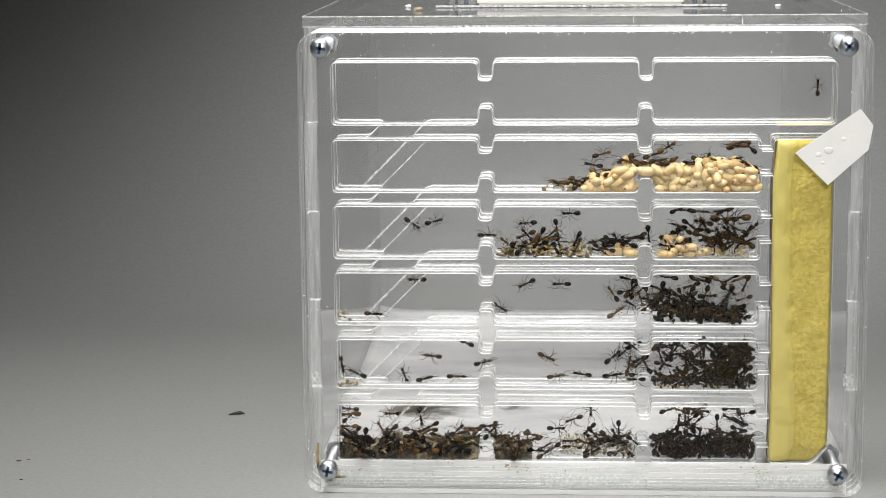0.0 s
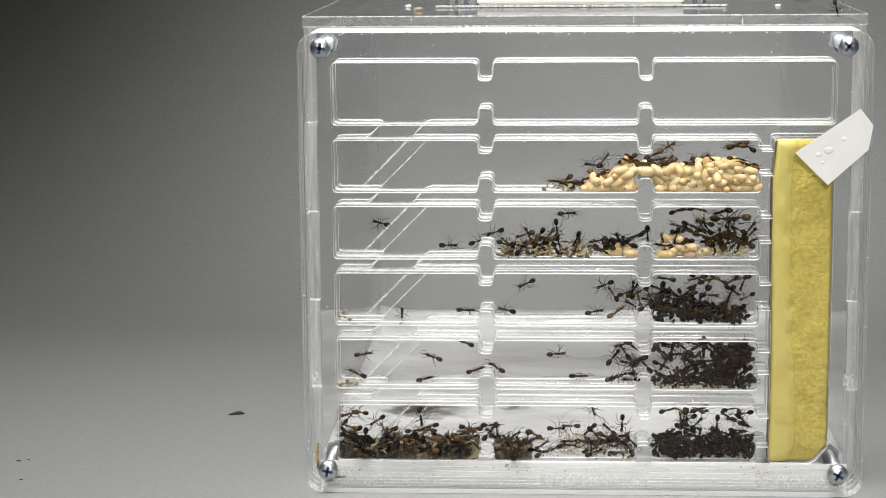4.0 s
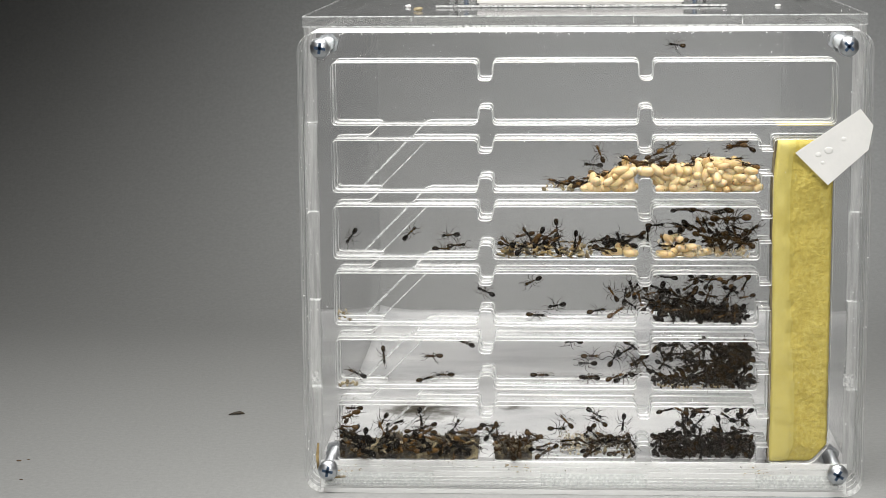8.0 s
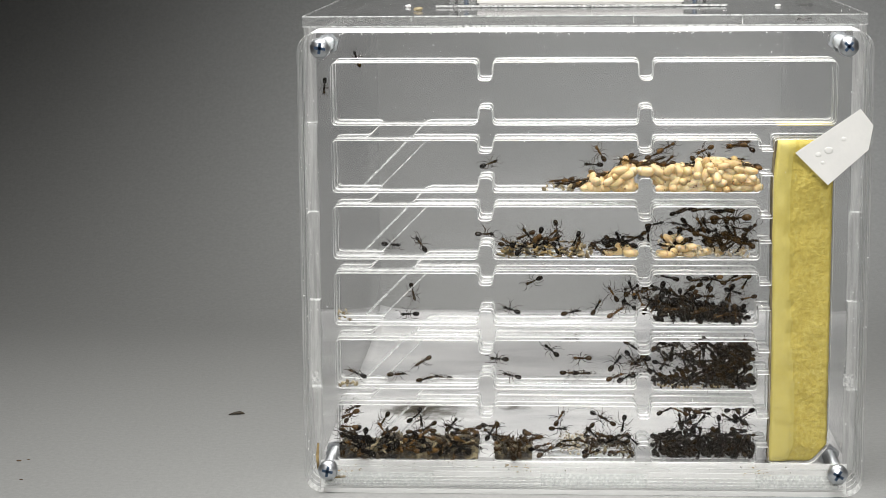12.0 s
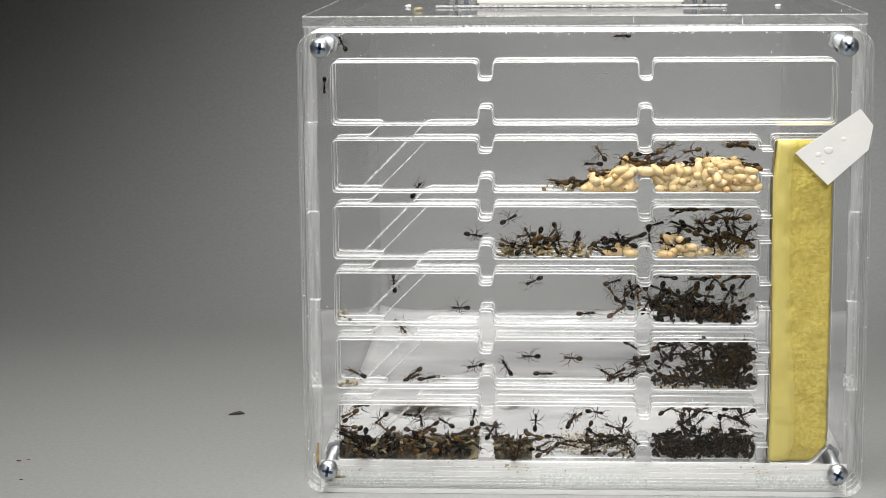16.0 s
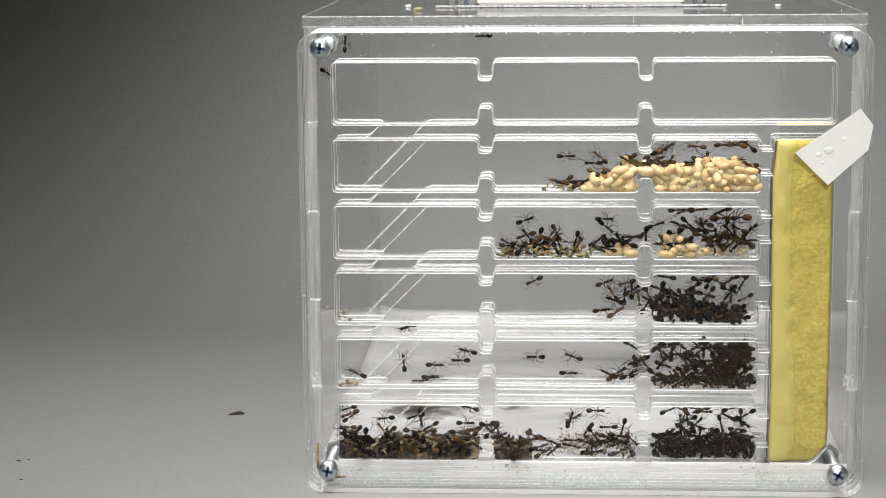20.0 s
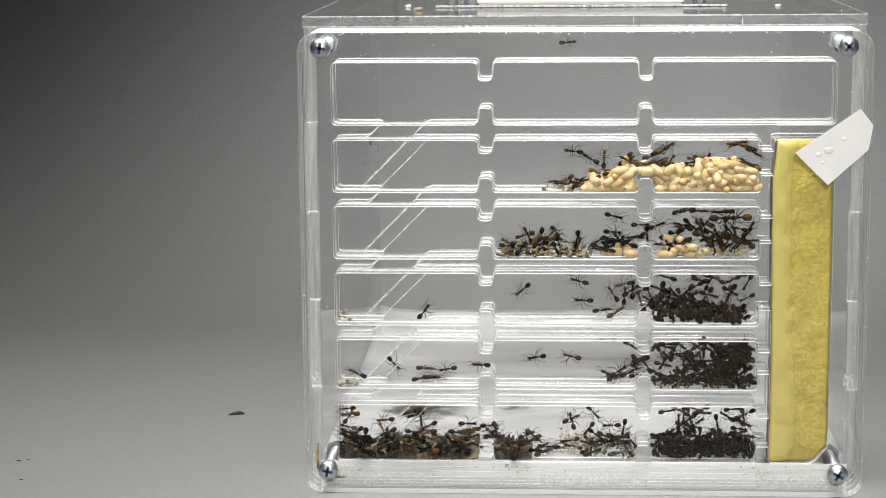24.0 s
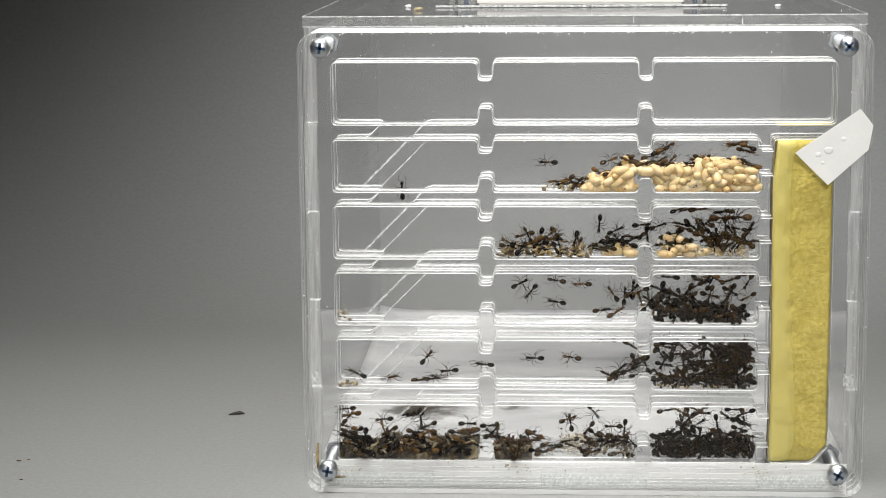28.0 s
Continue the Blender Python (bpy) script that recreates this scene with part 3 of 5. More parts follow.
for x, z, a in ((0, 126.9, 8), (144, 126.9, 40), (0, 6.8, 12), (144, 6.8, 30)):
    screw(x, z, a)


# ---- yellow sponge and white label ----
def sponge_sides(z):
    """Left and right edge of the swollen sponge at a height."""
    f = (z - SP_LOW) / (SP_TOP - SP_LOW)
    left = SP0 + 0.2 + 0.3 * math.sin(f * 5) + 1.3 * max(0, (f - 0.84) / 0.16) ** 1.3 + 0.12 * noise.noise(Vector((0, 0, z * 0.4)))
    right = SP1 - 0.15 + 0.1 * noise.noise(Vector((9, 0, z * 0.3)))
    return left, min(right, SP1 - 4.5 + 0.88 * (z - SP_LOW))


def sponge():
    """A block squeezed behind the cover: a smooth swollen strip along one side, pores and creases on the rest."""
    bm = bmesh.new()
    nx, nz = 34, 150
    rows = []
    for j in range(nz + 1):
        z = SP_LOW + 0.1 + (SP_TOP - SP_LOW - 0.3) * j / nz
        left, right = sponge_sides(z)
        row = []
        for i in range(nx + 1):
            f = i / nx
            x = left + (right - left) * f
            v = Vector((x, 0, z))
            crease = f - 0.33 - 0.07 * math.sin(z * 0.05 + 1) - 0.05 * noise.noise(v * 0.25)
            step = 1 / (1 + math.exp(-crease * 26))
            rough = 0.25 + 0.75 * step
            dent = 0.28 * rough * abs(noise.noise(v * 1.1)) + 0.2 * rough * noise.noise(v * 2.6) + 0.3 * noise.noise(v * 0.16)
            edge = 0.9 * (max(0, 1 - f / 0.05) ** 2 + max(0, 1 - (1 - f) / 0.05) ** 2 + max(0, 1 - j / 3) ** 2 + max(0, 1 - (nz - j) / 3) ** 2)
            row.append(bm.verts.new((x, 4.75 + 1.1 * step + dent + edge, z)))
        rows.append(row)
    for r0, r1 in zip(rows, rows[1:]):
        for i in range(nx):
            f = bm.faces.new((r0[i], r0[i + 1], r1[i + 1], r1[i]))
            f.smooth = True
            v = r0[i].co
            if i / nx < 0.33 + 0.07 * math.sin(v.z * 0.05 + 1) + 0.06 * noise.noise(v * 0.12):
                f.material_index = 2
    rim = rows[0] + [r[-1] for r in rows[1:]] + rows[-1][-2::-1] + [r[0] for r in rows[-2:0:-1]]
    back = [bm.verts.new((v.co.x, 13.0, v.co.z)) for v in rim]
    for k in range(len(rim)):
        n = (k + 1) % len(rim)
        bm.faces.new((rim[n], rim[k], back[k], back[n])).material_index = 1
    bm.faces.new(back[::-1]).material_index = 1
    bmesh.ops.recalc_face_normals(bm, faces=bm.faces)
    ob = tagged(part("sponge", bm, (SPONGE, SPONGE_SIDE, SPONGE_WET)), "damp yellow sponge filling a tall chamber, dirty at its foot", "sponge")
    # Yellow bar painted in for the sponge's reflection in the floor above it.
    part("sponge_lip", box(SP0 + 1, SP1 - 0.5, 6, 14, FLOOR[0] - 0.5, FLOOR[0] - 0.2), SPONGE_WET, ob)
    # Dark strip set in the gap beside the sponge: its shade as colour.
    part("dark_gap", box(SP0 - 0.1, SP0 + 0.5, 5.6, 5.8, SP_LOW + 0.5, SP_TOP - 0.4), SPONGE_SIDE, ob, "dark strip for the shade in the gap beside the sponge")
    return ob


def label():
    bm = bmesh.new()
    pts = [(130.3, 97.7), (139.4, 88.8), (150.2, 98.6), (151.3, 105.3), (147.8, 109.8)]
    bm = sheet(pts, [], -0.28, -0.08)
    ob = tagged(part("sticker", bm, (LABEL, LABEL)), "blank torn white paper sticker on the cover", "sticker")
    for x, z, r in ((136.6, 97.2, 0.55), (139.4, 98.4, 0.8), (137.8, 95.0, 0.4), (143.5, 101.5, 0.5)):
        bm = bmesh.new()
        ball(bm, (x, -0.28, z), (r * 1.5, 0.09, r * 1.2), 12, 8)
        part("blister", bm, LABEL, ob)


sponge()
label()
bm = bmesh.new()
tube(bm, [(-3.2, 4.2, 13.5), (-3.6, 4.2, 9.5), (-3.3, 4.2, 6.0), (-1.8, 4.2, 3.9), (1.0, 4.2, 3.4), (4.5, 4.2, 3.6)], (0.3, 0.42, 0.4, 0.45, 0.4, 0.3), 8)
bmesh.ops.scale(bm, vec=(1, 0.2, 1), space=Matrix.Translation((0, -4.2, 0)), verts=bm.verts)
tagged(part("stain", bm, STAIN), "amber dried run of liquid in the corner of the cover", "stain")


# ---- brood ----
def brood_top(x):
    """Height of the cocoon heap over the floor of the second row."""
    if x < 69:
        return 0
    h = min(7.6, (x - 69) * 0.5) + 1.0 * noise.noise(Vector((x * 0.22, 0, 3))) + 0.8 * noise.noise(Vector((x * 0.7, 0, 8)))
    return min(h + max(0, 1.1 - abs(x - 112) * 0.16), 9.2) - max(0, x - 118) * 1.0


def cocoon_meshes():
    made = []
    for k in range(3):
        bm = bmesh.new()
        vs = ball(bm, (0, 0, 0), (2.2 + 0.22 * k, 1.36, 1.34 - 0.04 * k), 14, 9)
        for v in vs:
            blunt = math.sqrt(1 + 0.45 * (v.co.x / (2.2 + 0.22 * k)) ** 2) * 0.96
            v.co.y *= blunt * (1 + 0.05 * v.co.x / 2)
            v.co.z *= blunt
            v.co.z += 0.03 * v.co.x ** 2 - 0.06 + 0.04 * noise.noise(v.co * 0.9 + Vector((k * 7, 0, 0)))
        made.append(mesh_of("cocoon", bm, COCOON))
    bm = bmesh.new()
    ball(bm, (0, 0, 0), (0.22, 0.28, 0.28), 8, 6)
    return made, mesh_of("dark_tip", bm, TIP)


COCOONS, TIP_MESH = cocoon_meshes()


def cocoon(rng, x, y, z, scale=1.0, tilt=1.0):
    near_floor = min(z - f for f in FLOOR[1:3] if z > f) < 2.4
    ob = tagged(new("cocoon", rng.choice(COCOONS)), "cream silk ant cocoon in the brood heap", "cocoon", "brood cocoons")
    ob.matrix_world = pose(x * MM, y * MM, z * MM, rng.uniform(-40, 40), tilt * (rng.uniform(-9, 9) if near_floor else rng.choice((rng.uniform(-25, 25), rng.uniform(-45, 45), rng.uniform(-85, 85)))), rng.choice((rng.uniform(-22, 22), rng.uniform(-60, 60), rng.uniform(50, 130))))
    ob.scale = (scale,) * 3
    if rng.random() < 0.6:
        tip = part("dark_tip", TIP_MESH, None, ob)
        tip.location = (-2.12 * MM, 0, 0.03 * MM)


def brood():
    rng = random.Random(5)
    for layer, y in enumerate((5.7, 7.0, 9.2, 12.4)):
        z = FLOOR[1] + 1.05
        row = 0
        while z < FLOOR[1] + 8.6:
            x = 69.5 + rng.uniform(0, 2) + (row % 2) * 1.6
            while x < 120.6:
                clear = not any(n0 - 1.2 < x < n1 + 1.2 and z < FLOOR[1] + UP[1] + 1.0 for n0, n1 in NOTCH)
                if z - FLOOR[1] < brood_top(x) - 0.5 and clear and (layer < 2 or z - FLOOR[1] > brood_top(x) - (9, 9, 2.4, 1.8)[layer]):
                    cocoon(rng, x + rng.uniform(-0.5, 0.5), y + rng.uniform(-0.6, 0.9), z + rng.uniform(-0.3, 0.4), rng.uniform(0.8, 1.12))
                x += rng.uniform(2.4, 3.5)
            z += 1.6
            row += 1
    for n, x0, x1, top in ((7, 79.5, 86.5, 3.6), (20, 93.5, 103, 6.6), (7, 103, 119, 3.0)):
        for k in range(n):
            x = rng.uniform(x0, x1)
            cocoon(rng, x, rng.uniform(6, 12), FLOOR[2] + 1.0 + rng.random() ** 1.8 * (top - 1.6), rng.uniform(0.75, 0.92), 0.4)


brood()


# ---- litter and stains ----
def litter(name, mat, label, count, rng, spot, size, flat=0.6, category="litter"):
    """Many small uneven crumbs in one object; spot() gives the place of one."""
    bm = bmesh.new()
    for k in range(count):
        p = Vector(spot())
        s = rng.uniform(*size)
        m = Matrix.Translation(p) @ Euler((rng.uniform(0, 6), rng.uniform(0, 6) if flat > 0.35 else rng.uniform(-0.45, 0.45), rng.uniform(0, 6))).to_matrix().to_4x4() @ Matrix.Diagonal((s * rng.uniform(0.8, 2.0 if flat > 0.35 else 3.0), s * (1 if flat > 0.35 else 0.7), s * rng.uniform(flat * 0.7, flat * 1.3), 1))
        for v in bmesh.ops.create_icosphere(bm, subdivisions=1, radius=1, matrix=m)["verts"]:
            v.co += (v.co - p) * 0.7 * noise.noise(v.co * 2.3)
    for f in bm.faces:
        f.smooth = True
    return tagged(part(name, bm, mat), label, category, kind="stuff")


def heap(rng, i, x0, x1, top, y0=4.8, y1=18.5):
    def spot():
        x = rng.uniform(x0, x1)
        return x, rng.uniform(y0, y1) if rng.random() < 0.4 else rng.uniform(y0, y0 + 2.5), FLOOR[i] + 0.4 + rng.random() * max(0.2, top(x) - 0.4)
    return spot


R = random.Random(11)


def mush(i, x0, x1, top, label):
    """Damp matted refuse: one uneven bank from the cover to the rear wall."""
    bm = bmesh.new()
    nx, ny = int((x1 - x0) * 4), 30
    rows = []
    for j in range(ny + 1):
        y = 5.6 + 12.4 * j / ny
        row = []
        for k in range(nx + 1):
            x = x0 + (x1 - x0) * k / nx
            h = max(0.35, 0.72 * top(x) * (0.75 + 0.9 * noise.noise(Vector((x * 0.45, y * 0.3, i)))) + 2.2 * noise.noise(Vector((x * 1.3, y * 1.1, i + 5))))
            up = min(1, (j / 3)) ** 0.6
            row.append(bm.verts.new((x + 0.25 * noise.noise(Vector((x * 2, y, up * 3))), y + 1.6 * noise.noise(Vector((x * 0.55, up * 3, 4))) * (1 - j / ny), FLOOR[i] + 0.12 + h * up)))
        rows.append(row)
    for r0, r1 in zip(rows, rows[1:]):
        for k in range(nx):
            bm.faces.new((r0[k], r0[k + 1], r1[k + 1], r1[k])).smooth = True
    rim = [r[0] for r in rows] + rows[-1][1:-1] + [r[-1] for r in rows[::-1]]
    bm.faces.new(rim)
    tagged(part("refuse_bank", bm, MUSH), label, "litter", kind="stuff")


mush(5, 2.7, 42.6, lambda x: 5.4 + 1.2 * math.sin(x * 0.35 + 1.2) - (1.5 if 9 < x < 14 else 0), "damp matted brown refuse with yellow patches on the floor")
mush(5, 47.4, 58, lambda x: 5.2 - 0.3 * (x - 47), "damp matted brown refuse beside the notch")
litter("refuse_heap", LITTER, "brown refuse of husks and dead ants on the chamber floor", 150, R, heap(R, 5, 3.2, 42.2, lambda x: 6.2 + 1.6 * math.sin(x * 0.35 + 1.2) - (1.8 if 9 < x < 14 else 0)), (0.15, 0.8), 0.2)
litter("refuse_heap", LITTER, "brown refuse of husks and dead ants on the chamber floor", 80, R, heap(R, 5, 47.5, 57.5, lambda x: 6.2 - 0.25 * (x - 47)), (0.25, 0.7))
litter("refuse_heap", LITTER, "brown refuse between the ants on the chamber floor", 60, R, heap(R, 5, 76, 87.5, lambda x: 5), (0.25, 0.65))
# Near-black crumbs, added to darken the gaps between the crowded ants.
litter("refuse_heap", DARK_FILL, "dark crumbs filling in under the crowded ants", 170, R, heap(R, 4, 92.2, 121.2, lambda x: 3.2), (0.3, 0.7))
litter("refuse_heap", DARK_FILL, "dark crumbs filling in under the crowded ants", 170, R, heap(R, 5, 92.2, 121.2, lambda x: 5.5, 8), (0.4, 1.0))
litter("refuse_heap", DARK_FILL, "dark crumbs filling in under the crowded ants", 150, R, heap(R, 3, 92.2, 117, lambda x: max(0.5, 9.0 - 0.36 * (x - 92)), 8), (0.4, 1.0))
litter("refuse_heap", LITTER, "brown refuse and husks under the ants", 70, R, heap(R, 2, 49, 72, lambda x: 3.6 - 0.003 * (x - 60) ** 2), (0.3, 0.9), 0.25)
litter("husk_heap", OCHRE, "ochre empty husks matted under the ants", 150, R, heap(R, 2, 49.5, 72, lambda x: 3.4 - 0.002 * (x - 60) ** 2), (0.25, 0.75), 0.25)
litter("husk_heap", PALE, "pale empty husks under the ants", 80, R, heap(R, 2, 104, 119.5, lambda x: 2.8, 5, 9), (0.15, 0.5), 0.4)
litter("husk_heap", PALE, "pale empty husks under the ants", 60, R, heap(R, 2, 93, 105, lambda x: 5.5 - 0.2 * (x - 93), 5, 9), (0.15, 0.5), 0.4)
litter("husk_heap", PALE, "pale husks among the refuse", 60, R, heap(R, 5, 68, 78, lambda x: 6.5, 9, 14), (0.2, 0.6), 0.4)
litter("husk_heap", HUSK, "pale husks and crumbs on the chamber floor", 26, R, heap(R, 1, 61, 70, lambda x: 1.6), (0.25, 0.6))
litter("husk_heap", HUSK, "ochre husks in the damp refuse", 40, R, heap(R, 5, 4, 41.5, lambda x: 5.6 + 1.2 * math.sin(x * 0.35 + 1.2), 4.7, 5.4), (0.3, 1.0), 0.25)
litter("husk_heap", HUSK, "pale husks among the refuse", 150, R, heap(R, 5, 66, 75, lambda x: 6.0, 12), (0.1, 0.34))
litter("husk_heap", HUSK, "pale husks under the crowded ants", 60, R, heap(R, 4, 93, 112, lambda x: 1.1, 4.6, 8), (0.18, 0.42))
litter("husk_heap", HUSK, "amber crumbs in the chamber corner", 18, R, heap(R, 4, 2.6, 8.5, lambda x: 1.5, 4.6, 9), (0.2, 0.6))
litter("husk_heap", HUSK, "amber crumbs in the chamber corner", 14, R, heap(R, 3, 2.6, 6, lambda x: 4.2 - 0.9 * (x - 2.6), 8, 16), (0.2, 0.55))
litter("husk_heap", HUSK, "single amber husk on an amber cocoon", 12, R, heap(R, 2, 71.5, 75, lambda x: 3.5, 6, 9), (0.5, 1.0))
litter("floor_crumbs", LITTER, "dark crumbs scattered on the nest floor edge", 110, R, lambda: (R.uniform(3, 142), R.choice((4.02, 8.0, 12.0)) + R.uniform(-0.3, 0.3), R.uniform(5.8, 7.9)), (0.07, 0.22))
litter("floor_crumbs", STAIN, "amber stain crusts at the nest foot", 60, R, lambda: (R.choice((R.uniform(-3, 10), R.uniform(50, 58), R.uniform(118, 126))), 4.05, R.uniform(5.0, 7.6)), (0.1, 0.3), 0.25)
litter("arena_refuse", LITTER, "brown refuse scattered on the white arena floor", 300, R, lambda: (R.gauss(23, 6), R.gauss(79, 4), 4.4), (0.05, 0.13), 0.3)
litter("arena_refuse", LITTER, "brown refuse scattered on the white arena floor", 60, R, lambda: (R.gauss(51, 2.5), R.gauss(86, 3), 4.4), (0.06, 0.16), 0.3)
litter("dust", DUST, "white dust specks on the clear cover", 400, R, lambda: (R.uniform(-4, 149), R.choice((-0.04, 4.0)), R.choice((R.uniform(122, 130.5), R.uniform(100, 130), R.uniform(4, 130)))), (0.05, 0.13), 0.4, "dust")
litter("dust", DUST, "chipped white flecks along the top edge", 110, R, lambda: (R.uniform(-3, 148), R.uniform(-0.1, 0.3), 130.75 + R.uniform(-0.3, 0.25)), (0.07, 0.24), 0.5, "dust")
litter("dust", DUST, "white dust specks on the lid", 60, R, lambda: (R.uniform(-5, 150), R.uniform(24, 90), BTOP + 3.35), (0.05, 0.16), 0.4, "dust")
litter("dust", DUST, "pale worn flecks on the side edges", 160, R, lambda: (R.choice((R.uniform(-6.4, -3.5), R.uniform(147.5, 150.9))), R.choice((0.0, 4.0, 20.0)), R.uniform(4, 126)), (0.06, 0.22), 0.4, "dust")

litter("brood_specks", TIP, "tiny dark specks on the cocoon heap", 70, R, lambda: (lambda x: (x, 4.75, FLOOR[1] + 0.4 + R.random() * max(0.2, brood_top(x) - 1.6)))(R.choice((R.uniform(72, 87), R.uniform(92.5, 120)))), (0.08, 0.2), 0.6, "dirt")
for name, x, y, size, tint in (("crumb", 23.8, 45, 1.1, HUSK), ("crumb", 19.2, 66, 0.8, DUST), ("crumb", 131.0, 60, 0.7, DUST)):
    bm = bmesh.new()
    for v in bmesh.ops.create_icosphere(bm, subdivisions=2, radius=size, matrix=Matrix.Translation((x, y, BTOP + 3.3 + size * 0.5)) @ Matrix.Diagonal((1.3, 1, 0.6, 1)))["verts"]:
        v.co += Vector((0.4, 0.3, 0.3)) * size * noise.noise(v.co * 1.4)
    tagged(part(name, bm, tint), "small pale crumb lying on the lid", "crumb")
bm = bmesh.new()
tube(bm, [(-43.2, 86.6, 0.35), (-41.5, 87.2, 0.6), (-39.5, 87.5, 0.8), (-38.0, 87.3, 0.6)], (0.12, 0.4, 0.6, 0.2), 7)
tagged(part("crumb", bm, LITTER), "small dark brown crumb lying on the grey paper", "crumb")

for x, y, size in ((-98.0, 30.0, 0.5), (-92.0, 10.0, 0.35), (-95.5, 31.5, 0.3)):
    bm = bmesh.new()
    for v in bmesh.ops.create_icosphere(bm, subdivisions=1, radius=size, matrix=Matrix.Translation((x, y, size * 0.3)) @ Matrix.Diagonal((1.8, 1, 0.5, 1)))["verts"]:
        v.co.x += 0.4 * size * noise.noise(v.co * 2)
    tagged(part("crumb", bm, TIP), "tiny dark crumb lying on the grey paper", "crumb")

bm = bmesh.new()
arc = [(72.0 + 6.4 * math.cos(a), 4.35, 17.8 + 6.4 * math.sin(a)) for a in (math.pi * (0.02 + 0.96 * k / 22) for k in range(23))]
tube(bm, arc, [0.06] * 23, 6)
tagged(part("droplet_rim", bm, STEEL_DULL), "thin curved rim of a water film on the cover", "water")


# ---- ants (the origin lies in the middle of the body, the head towards +x) ----
COXAE = ((0.95, 0.30, -0.25), (0.40, 0.34, -0.28), (-0.15, 0.30, -0.25))
LEG_PATHS = (((0, 0, 0), (0.35, 1.15, 0.55), (1.45, 1.55, -0.75), (2.35, 1.85, -0.98), (2.75, 2.1, -0.95)),
             ((0, 0, 0), (0.25, 1.35, 0.60), (-0.15, 2.45, -0.75), (-0.75, 3.15, -0.98), (-1.0, 3.4, -0.95)),
             ((0, 0, 0), (-0.35, 1.25, 0.62), (-1.65, 1.85, -0.70), (-2.85, 2.15, -0.98), (-3.3, 2.4, -0.95)))
LEG_R = (0.115, 0.125, 0.075, 0.048, 0.032)


def ant_meshes(skin):
    kit = {}
    bm = bmesh.new()
    ball(bm, (2.15, 0, 0.02), (0.68, 0.56, 0.42), 12, 8)
    for s in (-1, 1):
        ball(bm, (2.25, 0.47 * s, 0.18), (0.16, 0.12, 0.16), 6, 5)
        tube(bm, [(2.7, 0.22 * s, -0.08), (3.05, 0.24 * s, -0.12), (3.25, 0.03 * s, -0.14)], (0.13, 0.1, 0.04), 5)
    kit["head"] = mesh_of("head", bm, skin)
    bm = bmesh.new()
    ball(bm, (0.95, 0, 0.08), (0.70, 0.42, 0.44), 10, 7)
    ball(bm, (0.05, 0, -0.02), (0.75, 0.32, 0.36), 10, 7)
    ball(bm, (1.55, 0, 0.0), (0.25, 0.24, 0.22), 8, 6)
    ball(bm, (-0.80, 0, 0.05), (0.17, 0.26, 0.36), 8, 6)
    kit["thorax"] = mesh_of("thorax", bm, skin)
    bm = bmesh.new()
    vs = ball(bm, (-2.12, 0, 0.10), (1.20, 0.80, 0.75), 16, 12)
    for v in vs:
        f = (v.co.x + 2.12) / 1.24
        k = 1 - 0.10 * f - 0.022 * math.cos((v.co.x + 2.12) * 8.5)
        v.co.y *= k
        v.co.z = 0.10 + (v.co.z - 0.10) * k
    kit["gaster"] = mesh_of("gaster", bm, DARK if skin is DARK else BROWN)
    for s, side in ((1, "left"), (-1, "right")):
        bm = bmesh.new()
        tube(bm, [(0, 0, 0), (0.55, 0.42 * s, 0.28), (0.95, 0.85 * s, 0.30), (1.75, 0.95 * s, -0.05), (2.45, 0.75 * s, -0.30)], (0.09, 0.085, 0.085, 0.08, 0.06), 5)
        kit["antenna" + side] = mesh_of("antenna", bm, LEG)
        for i, path in enumerate(LEG_PATHS):
            for k in range(3):
                twist = Matrix.Rotation(radians((-14, 0, 15)[k] * s), 3, "Z")
                bm = bmesh.new()
                tube(bm, [twist @ Vector((x, y * s * (0.86, 0.78, 0.94)[k], z)) for x, y, z in path], LEG_R, 5)
                kit["leg", side, i, k] = mesh_of("leg", bm, LEG)
    return kit


KITS = {DARK: ant_meshes(DARK), BROWN: ant_meshes(BROWN)}
ANT_RNG = random.Random(3)


def ant(skin, scale, label="", group="ants in the nest", reach=1.0):
    ob = empty("ant")
    ob.scale = (scale * 0.86,) * 3
    tagged(ob, label or ("dark brown worker ant in a clear chamber" if skin is DARK else "reddish brown worker ant in a clear chamber"), "ant", group)
    kit = KITS[skin]
    for name in ("head", "thorax", "gaster"):
        part(name, kit[name], None, ob)
    for s, side in ((1, "left"), (-1, "right")):
        a = part("antenna", kit["antenna" + side], None, ob)
        a.matrix_basis = pose(2.5 * MM, 0.26 * s * MM, 0.2 * MM, 0, ANT_RNG.uniform(-15, 10), ANT_RNG.uniform(-18, 18))
        for i, (x, y, z) in enumerate(COXAE):
            leg = part("leg", kit["leg", side, i, ANT_RNG.randrange(3)], None, ob)
            leg.matrix_basis = pose(x * MM, y * s * MM, z * MM, 0, 0, ANT_RNG.uniform(-16, 16))
            leg.scale = (reach * ANT_RNG.uniform(0.92, 1.08),) * 3
    return ob


DEPTH = {"w": 18.6, "f": 11.0, "c": 11.0, "g": 24.9, "t": 30.0}


